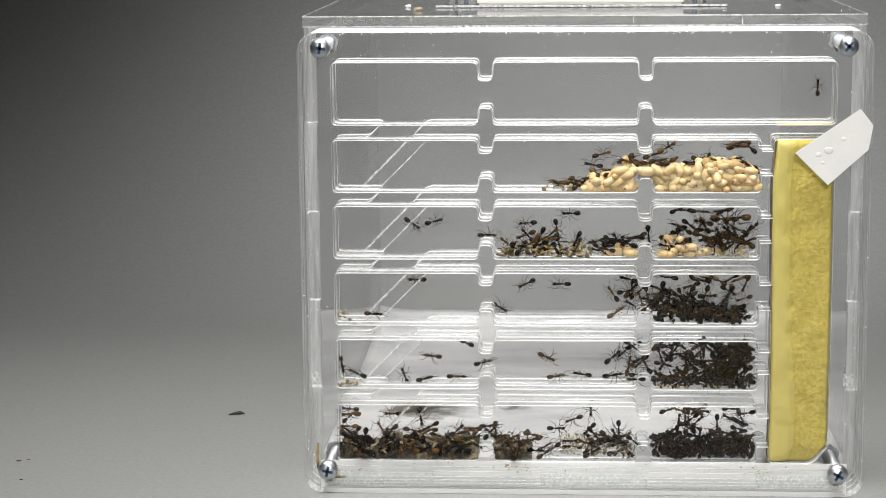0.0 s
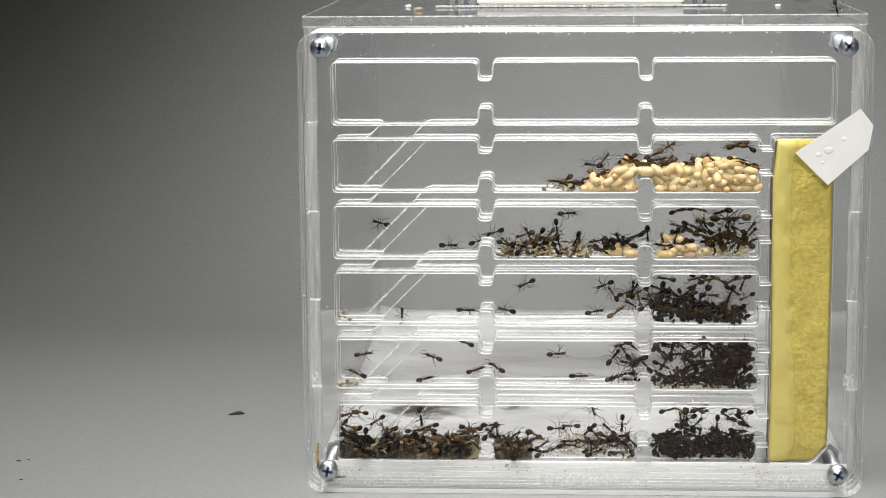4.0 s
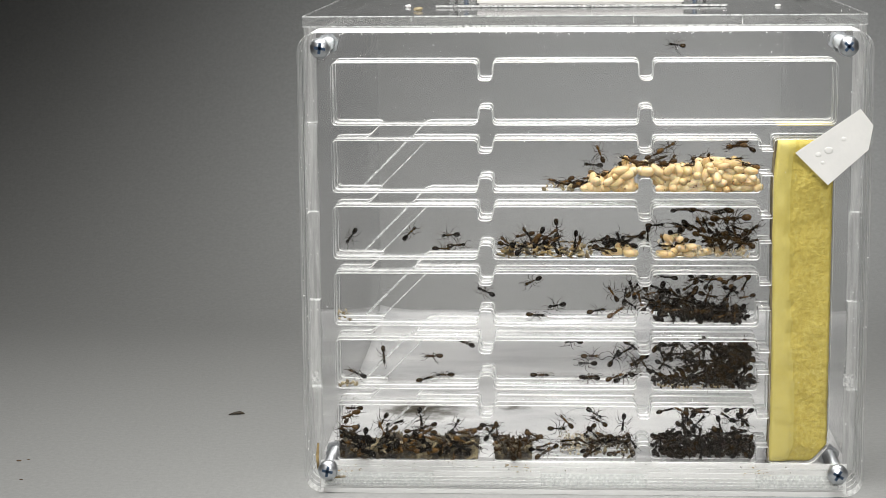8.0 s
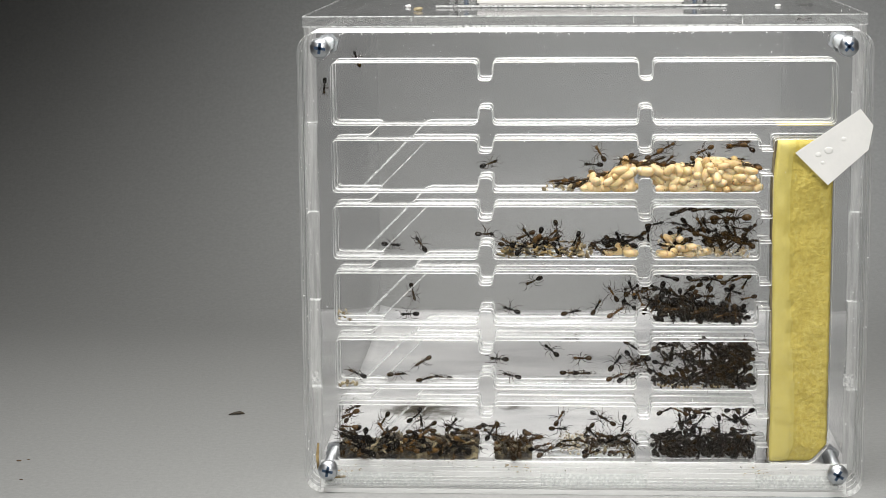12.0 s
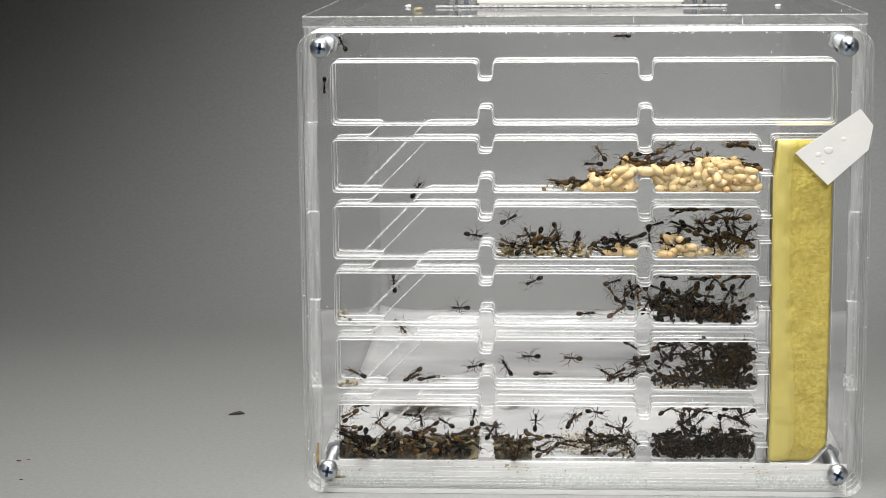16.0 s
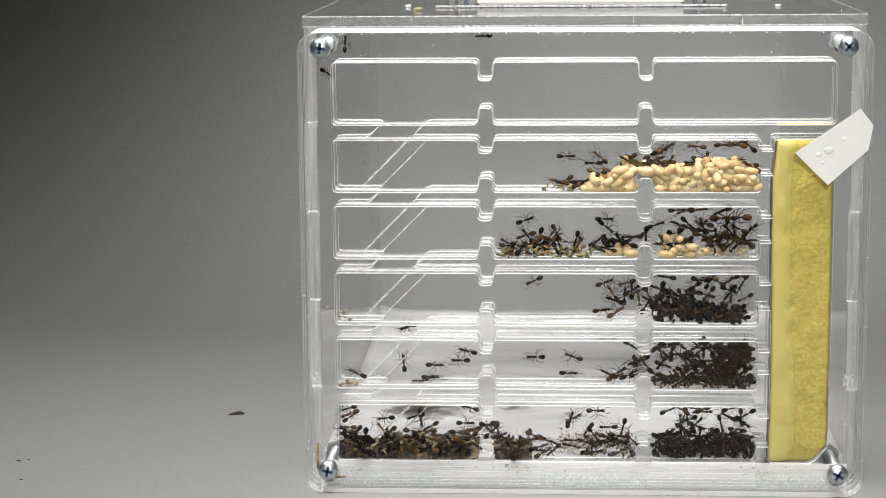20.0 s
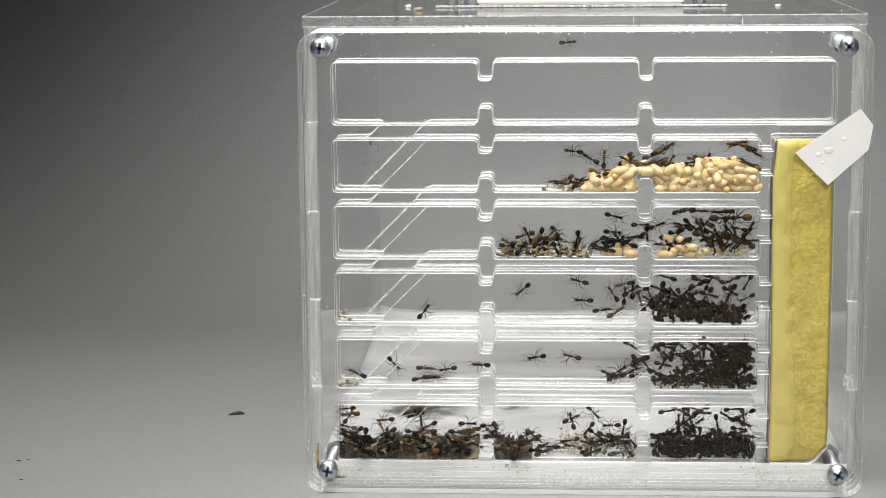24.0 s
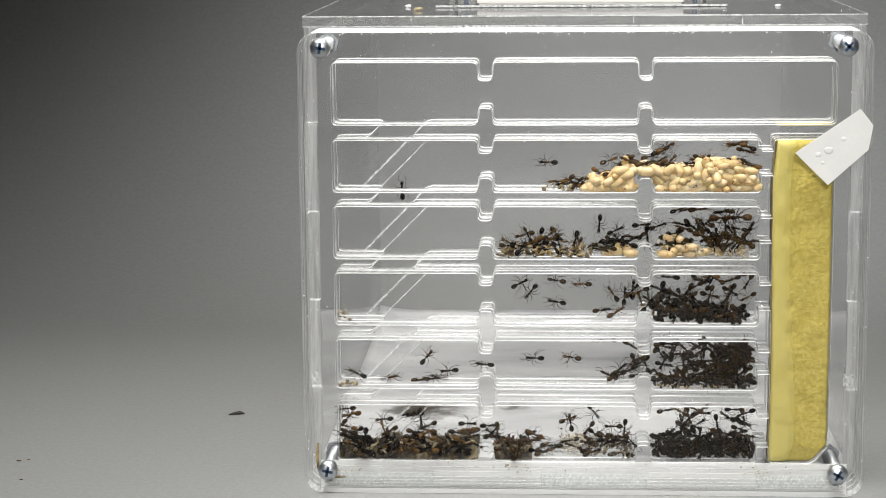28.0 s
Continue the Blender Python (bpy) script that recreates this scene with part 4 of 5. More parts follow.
def ant_pose(mode, x, z, heading, y=None):
    """w: on the rear wall, back to the viewer; g: on the arena's side of it; f, t: on a floor; c: under a ceiling."""
    h = radians(heading)
    ahead = Vector((math.cos(h), 0, math.sin(h)))
    across = Vector((-math.sin(h), 0, math.cos(h)))
    if (across.z < 0) != (mode == "c"):
        across = -across
    up = {"w": Vector((0, -1, 0)), "g": Vector((0, 1, 0))}.get(mode, (across * 0.93 + Vector((0, -0.36, 0))).normalized())
    side = up.cross(ahead).normalized()
    m = Matrix((ahead, side, up)).transposed().to_4x4()
    m.translation = Vector((x, DEPTH[mode] if y is None else y, z)) * MM
    return m


def swing_legs(ob, spans):
    """Steps the legs in two threes while the ant walks."""
    for n, leg in enumerate([o for o in ob.children if o.name.startswith("leg")]):
        home = Matrix.Translation(leg.location) @ leg.rotation_euler.to_matrix().to_4x4()
        sign = 1 if n % 2 else -1
        rows = [(0, home)]
        for a, b in spans:
            steps = max(2, int((b - a) / 0.2))
            for k in range(1, steps):
                t = a + (b - a) * k / steps
                if t > rows[-1][0] + 0.09 and t < 27.9:
                    rows.append((t, home @ Matrix.Rotation(radians(15 * sign * (1 if k % 2 else -1)), 4, "Z")))
            if b < 27.9:
                rows.append((b, home))
        rows.append((28, home))
        walk(leg, rows)


def crawl(mode, scale, skin, rows):
    """One ant on its way: seconds, x and z in millimetres, heading in degrees, and the depth where it leaves its wall."""
    ob = ant(skin, scale, group="walking ants")
    keys, spans = [], []
    rows = [row if len(row) > 4 else (*row, DEPTH[mode]) for row in rows]
    over = sorted(z - max(f for f in FLOOR if f < z + 2) for t, x, z, *rest in rows if z > FLOOR[5])
    if mode == "w" and over and over[len(over) // 2] < 3.6:  # it keeps to the floor: its flank shows
        mode = "f"
        rows = [(t, x, z + 0.4, h, y - 2) for t, x, z, h, y in rows]
    roll = Matrix.Rotation(radians(ANT_RNG.uniform(-28, 28) if mode == "w" else 0), 4, "X")
    for (t, x, z, h, y), nxt in zip(rows, rows[1:] + [None]):
        keys.append((t, ant_pose(mode, x, z, h, y) @ roll))
        if nxt:
            gone = math.hypot(nxt[1] - x, nxt[2] - z)
            if gone / (nxt[0] - t) > 1.2:
                spans.append((t, nxt[0]))
            turn = abs(nxt[3] - h)
            steps = int(turn // 60)
            for k in range(1, steps + 1):
                f = k / (steps + 1)
                keys.append((t + (nxt[0] - t) * f, ant_pose(mode, x + (nxt[1] - x) * f, z + (nxt[2] - z) * f, h + (nxt[3] - h) * f, y + (nxt[4] - y) * f) @ roll))
    walk(ob, keys)
    if spans:
        swing_legs(ob, spans)


def keep_inside(x, z, heading):
    """Moves a place so that an ant with that heading stays within its chamber."""
    a, b = abs(math.sin(radians(heading))), abs(math.cos(radians(heading)))
    for low, high in zip(FLOOR, CEIL):
        if low - 1 < z < high + 1:
            z = min(max(z, low + 1.0 + 2.2 * a), high - 1.0 - 2.2 * a)
    return min(max(x, LEFT + 0.8 + 2.4 * b), RIGHT - 0.8 - 2.2 * b), z


def huddle(count, seed, spot, modes="wwf", restless=0.5, skins=(DARK, DARK, BROWN), size=(0.9, 1.08)):
    """Ants that keep to one spot of a crowd and shift a little; spot() gives x, y and z in millimetres."""
    rng = random.Random(seed)
    for k in range(count):
        x, y, z = spot(rng)
        mode = rng.choice(modes)
        h = rng.uniform(0, 360) if mode == "w" else rng.choice((0, 180)) + rng.uniform(-35, 35)
        x, z = keep_inside(x, z, h)
        ob = ant(rng.choice(skins), rng.uniform(*size), reach=0.72)
        rows = []
        t = 0.0
        while t < 28:
            rows.append((t, ant_pose(mode, x + rng.uniform(-1, 1) * restless, z + rng.uniform(-1, 1) * restless * 0.5, h + rng.uniform(-14, 14), y)))
            t += rng.uniform(2.5, 6)
        rows.append((28, rows[-1][1]))
        walk(ob, rows)


def ant_mass(name, label, count, seed, spot, skin=DARK, category="ants"):
    """The packed ants behind the front ones, joined."""
    rng = random.Random(seed)
    verts, faces = [], []
    bits = []
    kit = KITS[skin]
    for key in ("head", "thorax", "gaster"):
        bits.append((kit[key], Vector((0, 0, 0))))
    bits.append((kit["leg", "left", 0, 1], Vector(COXAE[0]) * MM))
    bits.append((kit["leg", "right", 2, 1], Vector((COXAE[2][0], -COXAE[2][1], COXAE[2][2])) * MM))
    for k in range(count):
        x, y, z = spot(rng)
        m = Matrix.Translation(Vector((x, y, z)) * MM) @ Euler((rng.uniform(0, 6.3), rng.uniform(-0.5, 0.5), rng.uniform(0, 6.3))).to_matrix().to_4x4() @ ant_pose("w", 0, 0, rng.uniform(0, 360), 0)
        for me, off in bits:
            base = len(verts)
            verts += [m @ (v.co + off) for v in me.vertices]
            faces += [tuple(base + i for i in p.vertices) for p in me.polygons]
    me = bpy.data.meshes.new(name)
    me.from_pydata(verts, [], faces)
    me.polygons.foreach_set("use_smooth", [True] * len(me.polygons))
    me.materials.append(skin)
    tagged(new(name, me), label, category, kind="stuff")


def in_box(x0, x1, y0, y1, z0, z1, bias=1.0):
    return lambda r: (r.uniform(x0, x1), r.uniform(y0, y1), z0 + (z1 - z0) * r.random() ** bias)


def pile4(r):
    x = r.uniform(93, 118)
    return x, r.uniform(5.8, 16), FLOOR[3] + 1 + r.random() * max(1.5, 9.5 - 0.36 * (x - 92))


ant_mass("packed_ants", "dark heap of packed worker ants filling a chamber", 34, 21, lambda r: (lambda p: (p[0], 9 + p[1] * 0.5, max(p[2], FLOOR[3] + 2.2)))(pile4(r)))
ant_mass("packed_ants", "dark mass of packed worker ants filling a chamber", 14, 22, in_box(96, 119.2, 9, 17, FLOOR[4] + 2.2, CEIL[4] - 2.2))
ant_mass("packed_ants", "dark mass of packed worker ants filling a chamber", 40, 23, in_box(107.5, 119.6, 6.5, 11, FLOOR[4] + 2.2, CEIL[4] - 2.3))
ant_mass("packed_ants", "dark row of packed worker ants under the ceiling", 11, 25, in_box(97, 119, 6.2, 9, CEIL[4] - 2.9, CEIL[4] - 2.2))
ant_mass("packed_ants", "dark bank of packed worker ants on the floor", 20, 26, in_box(95, 119.5, 6.5, 12, FLOOR[4] + 1.9, FLOOR[4] + 3.4))
ant_mass("packed_ants", "dark brown worker ants crowding over the brood", 13, 31, in_box(100, 118.2, 5.8, 9, FLOOR[2] + 3.6, FLOOR[2] + 6.4), DARK)
ant_mass("packed_ants", "brown worker ants crowding over the husks", 7, 32, in_box(51.5, 69, 5.8, 9, FLOOR[2] + 2.7, FLOOR[2] + 4.2), DARK)
ant_mass("packed_ants", "dark brown worker ants crowding beside the notch", 4, 33, in_box(80, 85, 5.8, 8, FLOOR[2] + 3.6, FLOOR[2] + 5.2), DARK)
ant_mass("dead_ants", "brown dead ants matted into the refuse", 14, 27, in_box(5.6, 39.3, 5.0, 6.4, FLOOR[5] + 1.8, FLOOR[5] + 6.6, 1.0), BROWN, "dead ants")
ant_mass("dead_ants", "dark dead ants matted into the refuse", 34, 29, in_box(5.6, 39.3, 5.2, 6.8, FLOOR[5] + 1.8, FLOOR[5] + 6.8, 0.9), DARK, "dead ants")
ant_mass("dead_ants", "brown dead ants matted into the refuse", 9, 28, in_box(49.5, 56, 5.2, 8.5, FLOOR[5] + 1.6, FLOOR[5] + 4.6, 1.3), BROWN, "dead ants")
ant_mass("packed_ants", "dark heap of packed worker ants filling a chamber", 46, 24, in_box(94.5, 119.2, 8, 17, FLOOR[5] + 2.2, FLOOR[5] + 6.5))


def motions():
    # crowds
    huddle(15, 31, lambda r: (lambda x: (x, r.uniform(6, 12), FLOOR[1] + max(brood_top(x), 0.8) + r.uniform(-0.6, 0.8)))(r.uniform(71, 90)), "ffff", 0.6, (BROWN, BROWN, DARK))
    huddle(17, 32, lambda r: (lambda x: (x, r.uniform(5.6, 12), FLOOR[1] + brood_top(x) + r.uniform(-0.8, 0.8)))(r.uniform(93, 120)), "fffw", 0.6, (BROWN, BROWN, DARK))
    huddle(3, 33, in_box(111, 119, 5.8, 9, CEIL[1] - 1.9, CEIL[1] - 1.4), "c", 0.5, (BROWN, DARK))
    huddle(4, 34, in_box(60, 70, 7, 12, FLOOR[1] + 1.3, FLOOR[1] + 2.6), "f", 0.3, (BROWN, DARK))
    huddle(17, 35, in_box(50, 73, 7, 14, FLOOR[2] + 1.5, FLOOR[2] + 6.0, 1.3), "fww", 0.3, (BROWN, BROWN, DARK))
    huddle(10, 36, lambda r: (lambda x: (x, r.uniform(7, 14), FLOOR[2] + 1.8 + max(0, x - 78) * 0.35 + r.uniform(-0.8, 0.8)))(r.uniform(75, 92)), "ffw", 0.5, (DARK, DARK, BROWN))
    huddle(31, 37, in_box(93, 120.5, 6, 15, FLOOR[2] + 2.5, FLOOR[2] + 9.5, 1.2), "wwf", 0.7)
    huddle(5, 38, in_box(97, 119, 5.8, 9, CEIL[2] - 1.9, CEIL[2] - 1.4), "c", 0.7)
    huddle(30, 39, pile4, "wwf", 0.4)
    huddle(12, 40, in_box(98, 120, 7, 16, FLOOR[3] + 7, CEIL[3] - 3), "w", 0.9)
    huddle(6, 41, in_box(96, 120, 5.8, 9, CEIL[3] - 1.9, CEIL[3] - 1.4), "c", 0.8)
    huddle(7, 42, in_box(86, 93, 6, 14, FLOOR[3] + 4, FLOOR[3] + 10), "w", 0.4)
    huddle(17, 43, in_box(94, 106, 5.8, 12, FLOOR[4] + 1, CEIL[4] - 1), "wwf", 0.5, (DARK,))
    huddle(24, 44, in_box(105, 121, 5.8, 8, FLOOR[4] + 1, CEIL[4] - 1), "wwf", 0.3, (DARK,))
    huddle(5, 45, in_box(87, 92, 6, 12, FLOOR[4] + 3, FLOOR[4] + 9), "w", 0.4, (DARK,))
    huddle(30, 46, in_box(92.8, 120.8, 5.8, 9, FLOOR[5] + 1, FLOOR[5] + 7.5, 1.2), "wwf", 0.4, (DARK,))
    huddle(9, 47, in_box(94, 113, 8, 16, FLOOR[5] + 7, CEIL[5] - 2.5), "w", 0.8, (DARK,))
    huddle(7, 48, in_box(114, 120.8, 7, 15, FLOOR[5] + 6, CEIL[5] - 1.5), "w", 0.6, (DARK,))
    huddle(4, 49, in_box(95, 116, 5.8, 9, CEIL[5] - 1.9, CEIL[5] - 1.4), "c", 0.8)
    huddle(12, 50, in_box(48, 60, 6, 13, FLOOR[5] + 1.2, FLOOR[5] + 6.5), "fw", 0.5)
    huddle(7, 51, in_box(60, 76, 6, 14, FLOOR[5] + 1.2, FLOOR[5] + 5.0), "fw", 0.7)
    huddle(19, 52, in_box(74, 87, 6, 14, FLOOR[5] + 1.2, FLOOR[5] + 8.0, 1.3), "fww", 0.5)
    huddle(14, 53, in_box(5, 42, 6, 12, FLOOR[5] + 5.5, FLOOR[5] + 8.6), "ffw", 0.5)
    huddle(18, 54, in_box(3, 42, 5.6, 7, FLOOR[5] + 1.2, FLOOR[5] + 5), "fw", 0.1)
    huddle(7, 55, in_box(3.2, 5.5, 6, 14, FLOOR[5] + 3, FLOOR[5] + 14), "w", 0.3)
    huddle(4, 56, in_box(43, 48, 6, 14, FLOOR[5] + 6.2, FLOOR[5] + 8.5), "fw", 0.4)
    # single ants
    crawl("w", 1, DARK, [(0, 23.5, 75.0, -35), (1, 26.1, 73.2, -30), (1.2, 27.9, 72.3, -20), (1.4, 31.6, 71.5, -10), (1.6, 35.8, 70.7, 0), (2, 39.4, 72.7, 15), (3, 42.0, 71.0, -20), (3.5, 42.7, 70.4, 20), (5.5, 39.1, 68.9, 10), (6, 38.4, 68.9, 0), (7, 37.5, 68.4, 0), (8, 31.9, 67.7, 0), (9, 26.7, 66.6, 20), (9.6, 24.2, 64.7, 30), (10, 22.5, 63.4, 30), (10.5, 20.7, 60.7, -40), (11, 19.7, 58.2, -70), (12, 23.4, 54.9, -78), (12.5, 23.1, 54.6, -88), (14.5, 22.9, 51.9, -100), (15, 22.1, 50.9, -105), (15.5, 20.2, 47.7, -90), (16, 19.7, 44.7, -50), (17, 17.8, 40.8, -60), (18, 17.3, 37.3, -62), (19, 21.7, 32.6, -30), (19.5, 20.9, 33.1, 40), (20, 20.5, 33.9, 95), (21, 20.7, 35.6, 95), (21.5, 21.1, 36.8, 95), (22.4, 18.1, 36.3, 10), (23.5, 16.9, 34.7, -70), (24, 17.6, 33.7, -48), (25, 19.7, 31.7, -60), (26, 21.0, 31.4, -20), (27, 20.2, 32.2, -40), (27.5, 23.8, 33.4, 10), (28, 27.2, 35.6, 50)])
    crawl("w", 1, DARK, [(0, 29.7, 75.6, 15), (0.5, 33.3, 75.0, 10), (1, 35.7, 74.8, 10), (1.6, 35.4, 75.7, 80), (2, 32.8, 75.2, 100), (2.5, 28.7, 75.3, 140), (3, 24.6, 75.5, 165), (3.5, 19.4, 75.1, 165), (5.5, 5.2, 75.3, 160), (6, 4.7, 75.6, 158), (7, 6.4, 72.6, 215), (8, 5.7, 71.3, 235), (9, 4.1, 72.5, 175), (9.5, 5.4, 72.6, 220), (10, 6.6, 71.5, 255), (10.5, 8.7, 71.0, 300), (11, 11.3, 70.2, 330), (12, 17.2, 68.9, 355), (12.5, 19.0, 69.4, 365), (14.5, 31.6, 75.5, 360), (15, 37.2, 75.2, 365), (16, 41.1, 71.7, 350), (17, 46.8, 74.0, 380), (18, 57.3, 76.7, 360), (19, 69.3, 76.0, 340), (20, 79.2, 74.1, 320), (21, 79.0, 73.6, 318), (21.5, 79.8, 73.1, 330), (23.5, 80.6, 72.8, 340), (24, 81.1, 72.6, 355), (25, 81.1, 73.1, 375), (26, 81.1, 72.8, 385), (27, 81.9, 72.9, 375), (28, 81.9, 73.1, 385)])
    crawl("w", 1, DARK, [(0, 56.5, 75.2, 185), (1, 52.5, 74.2, 195), (2, 48.9, 73.2, 205), (3, 47.9, 72.7, 200), (3.5, 47.6, 72.5, 200), (5.5, 45.3, 72.4, 188), (6, 44.2, 72.4, 182), (7, 40.6, 72.2, 180), (7.5, 37.5, 72.2, 180), (8, 34.4, 71.7, 185), (8.5, 31.3, 70.4, 195), (9, 29.6, 69.0, 205), (10, 29.5, 69.2, 205), (11, 27.7, 68.2, 140), (12, 25.9, 69.0, 125), (12.5, 25.5, 69.0, 125), (14.5, 20.6, 76.8, 110), (15, 19.9, 78.9, 100), (15.6, 21.6, 81.9, 70), (16, 24.7, 84.7, 60), (17, 30.9, 87.8, 20), (18, 40.7, 91.1, 25), (19, 50.4, 94.0, 15), (20, 67.7, 94.5, 0), (21, 74.6, 95.9, 5), (22.5, 74.7, 94.8, 90), (24, 74.6, 93.8, 150), (25.5, 73.8, 93.8, 165), (26.5, 70.6, 93.2, 180), (28, 62.5, 92.8, 178)])
    crawl("w", 1, DARK, [(0, 24.6, 58.6, 180), (0.5, 23.3, 58.6, 175), (1, 21.3, 58.7, 150), (1.6, 21.7, 60.7, 100), (2, 21.4, 63.2, 80), (2.5, 24.2, 66.1, 50), (3, 28.3, 68.2, 25), (3.5, 33.2, 68.7, 0), (5.5, 34.4, 68.4, 0), (6, 34.4, 68.4, 0), (7, 34.5, 68.4, 0), (8, 36.2, 68.7, 5), (9, 40.4, 70.2, 40), (10, 43.2, 72.4, 20), (11, 44.2, 72.0, 0), (12.5, 44.3, 72.0, 0), (14.5, 44.2, 72.4, 28), (15, 45.0, 72.9, 25), (15.5, 47.6, 74.7, 25), (16, 51.2, 76.3, 28), (17, 57.7, 76.3, 0), (18, 62.2, 77.3, 5), (19, 72.2, 77.0, 0), (20, 78.7, 76.4, 0), (21, 87.6, 74.9, 0), (28, 89.3, 74.7, 5)])
    crawl("w", 1, DARK, [(0, 20.7, 30.0, 110), (0.4, 21.7, 30.9, 80), (1, 22.5, 33.4, 62), (1.5, 20.1, 34.2, 110), (2, 16.1, 36.4, 150), (2.5, 16.5, 38.4, 120), (3, 17.6, 40.0, 90), (3.5, 19.2, 43.8, 85), (4.5, 20.7, 51.1, 90), (5.5, 22.1, 56.7, 92), (6, 19.7, 57.7, 135), (7, 12.5, 59.9, 180), (7.6, 19.3, 65.2, 60), (8, 22.6, 72.2, 45), (8.5, 23.5, 74.8, 60), (9, 25.5, 76.8, 62), (9.6, 22.7, 78.9, 130), (10, 20.4, 79.4, 135), (10.3, 22.3, 83.4, 60), (10.6, 25.5, 85.8, 50), (11, 32.9, 88.1, 8), (11.5, 37.8, 89.9, 25), (12, 45.6, 92.4, 20), (12.5, 54.9, 94.5, 10), (15, 83.4, 96.4, 15), (16, 90.1, 95.1, 0), (17, 93.8, 95.9, 10), (28, 94.3, 95.9, 20)])
    crawl("w", 1, DARK, [(0, 69.0, 78.0, 180), (1, 60.9, 78.6, 180), (2, 52.0, 78.6, 200), (2.5, 53.6, 77.6, 270), (3, 58.5, 77.3, 360), (3.5, 62.5, 78.3, 365), (5.5, 86.0, 75.1, 350), (6, 89.2, 74.2, 355), (7, 93.2, 74.4, 360), (10, 92.9, 74.9, 370), (28, 94.0, 74.4, 380)])
    crawl("w", 1, DARK, [(0, 45.0, 71.7, 0), (2, 45.0, 71.7, 0), (2.6, 45.6, 71.5, -20), (3, 48.2, 70.4, -40), (3.5, 50.3, 69.1, -20), (28, 51.1, 68.4, -10)])
    crawl("w", 1, DARK, [(0, 65.0, 73.7, -80), (7, 65.0, 73.7, -85), (20, 65.0, 72.4, -60), (28, 65.1, 71.9, -50)])
    crawl("w", 1, DARK, [(0, 76.3, 69.8, 190), (8, 76.8, 70.0, 190), (14, 76.8, 69.5, 200), (20, 76.8, 70.1, 215), (28, 76.3, 69.1, 200)])
    crawl("w", 1, DARK, [(0, 56.3, 57.5, 205), (7, 56.3, 57.5, 205), (7.5, 58.1, 58.2, 205), (21, 58.5, 58.3, 205), (21.5, 58.0, 57.8, 212), (23.5, 55.2, 55.8, 222), (24, 55.2, 55.7, 220), (25, 54.7, 55.2, 230), (26, 55.5, 55.3, 236), (27, 57.1, 55.9, 236), (28, 57.6, 55.2, 230)])
    crawl("w", 1, DARK, [(0, 66.3, 57.4, 180), (1, 66.3, 56.9, 190), (1.5, 66.3, 55.4, 205), (2, 65.8, 53.4, 215), (2.5, 63.3, 53.7, 208), (3, 59.3, 50.7, 188), (3.5, 53.4, 49.5, 178), (4.5, 49.5, 50.3, 150), (5.5, 46.5, 52.8, 125), (6, 45.9, 54.5, 115), (7, 48.5, 56.5, 95), (7.5, 47.4, 55.3, 125), (8, 44.6, 55.1, 155), (8.5, 40.5, 56.1, 165), (9, 34.8, 57.3, 168), (9.5, 30.8, 54.9, 190), (10, 27.3, 52.2, 205), (10.5, 25.7, 50.2, 212), (11, 24.5, 48.6, 215), (12, 22.4, 48.4, 182), (12.5, 21.5, 48.9, 178), (14.5, 17.4, 50.7, 128), (15, 17.2, 53.5, 95), (16, 17.9, 57.4, 95), (16.5, 20.4, 62.7, 70), (17, 23.9, 68.0, 52), (17.5, 32.4, 73.2, 25), (18, 39.5, 75.2, 0), (19, 49.2, 73.5, -22), (20, 56.0, 76.0, 20), (21, 71.7, 76.8, -5), (21.5, 76.3, 78.0, 5), (23.5, 81.1, 77.7, -10), (24, 81.4, 77.2, -15), (25, 81.1, 77.0, -30), (26, 82.7, 77.3, -15), (27, 81.4, 77.2, -20), (27.5, 79.0, 76.4, -50), (28, 77.2, 74.9, -95)])
    crawl("f", 1, DARK, [(0, 12.7, 49.9, -3), (0.5, 16.1, 49.9, 0), (1, 21.0, 49.9, -3), (1.5, 25.9, 50.1, 0), (2, 27.5, 50.3, 0), (3, 29.9, 50.1, 0), (3.5, 34.8, 50.5, 0), (5.5, 44.9, 52.5, 0), (6, 45.2, 52.5, -10), (7, 47.4, 50.5, -30), (7.5, 52.1, 49.9, -10), (8, 59.1, 49.8, -4), (8.5, 62.6, 49.8, 0), (9, 65.2, 50.0, 0), (10, 68.1, 50.3, 8), (12.5, 69.0, 50.6, 14), (14.5, 70.3, 50.3, 0), (15, 71.9, 50.1, 0), (16, 73.4, 50.3, 5), (17, 75.6, 50.8, 10), (18, 78.0, 51.2, 8), (28, 78.0, 51.3, 8)])
    crawl("w", 1, DARK, [(0, 48.6, 50.5, -30), (0.5, 53.1, 49.7, -10), (1, 58.3, 49.4, 0), (1.5, 63.3, 49.4, 0), (2, 69.7, 49.4, 0), (2.5, 73.3, 49.4, 5), (3, 74.6, 49.3, 5), (3.5, 75.4, 49.3, 8), (5.5, 76.4, 49.4, 14), (8, 76.4, 49.6, 12), (9, 75.6, 50.4, 30), (10, 77.5, 49.8, 0), (11, 77.5, 49.8, 5), (12, 76.4, 50.6, 60), (12.5, 77.2, 52.6, 66), (14.5, 80.7, 57.9, 20), (18, 81.2, 58.2, 15), (19, 80.9, 58.4, 15), (20, 78.8, 57.9, 20), (21, 77.6, 58.4, 25), (21.5, 77.5, 58.6, 20), (22.5, 76.3, 58.2, 90), (23.5, 73.6, 58.4, 150), (24, 71.5, 58.2, 165), (25, 69.0, 58.4, 172), (26, 65.8, 58.0, 180), (27, 65.0, 58.5, 175), (28, 65.0, 58.4, 170)])
    crawl("w", 1, BROWN, [(0, 81.2, 54.6, 125), (14, 81.2, 54.6, 122), (28, 81.2, 54.6, 125)])
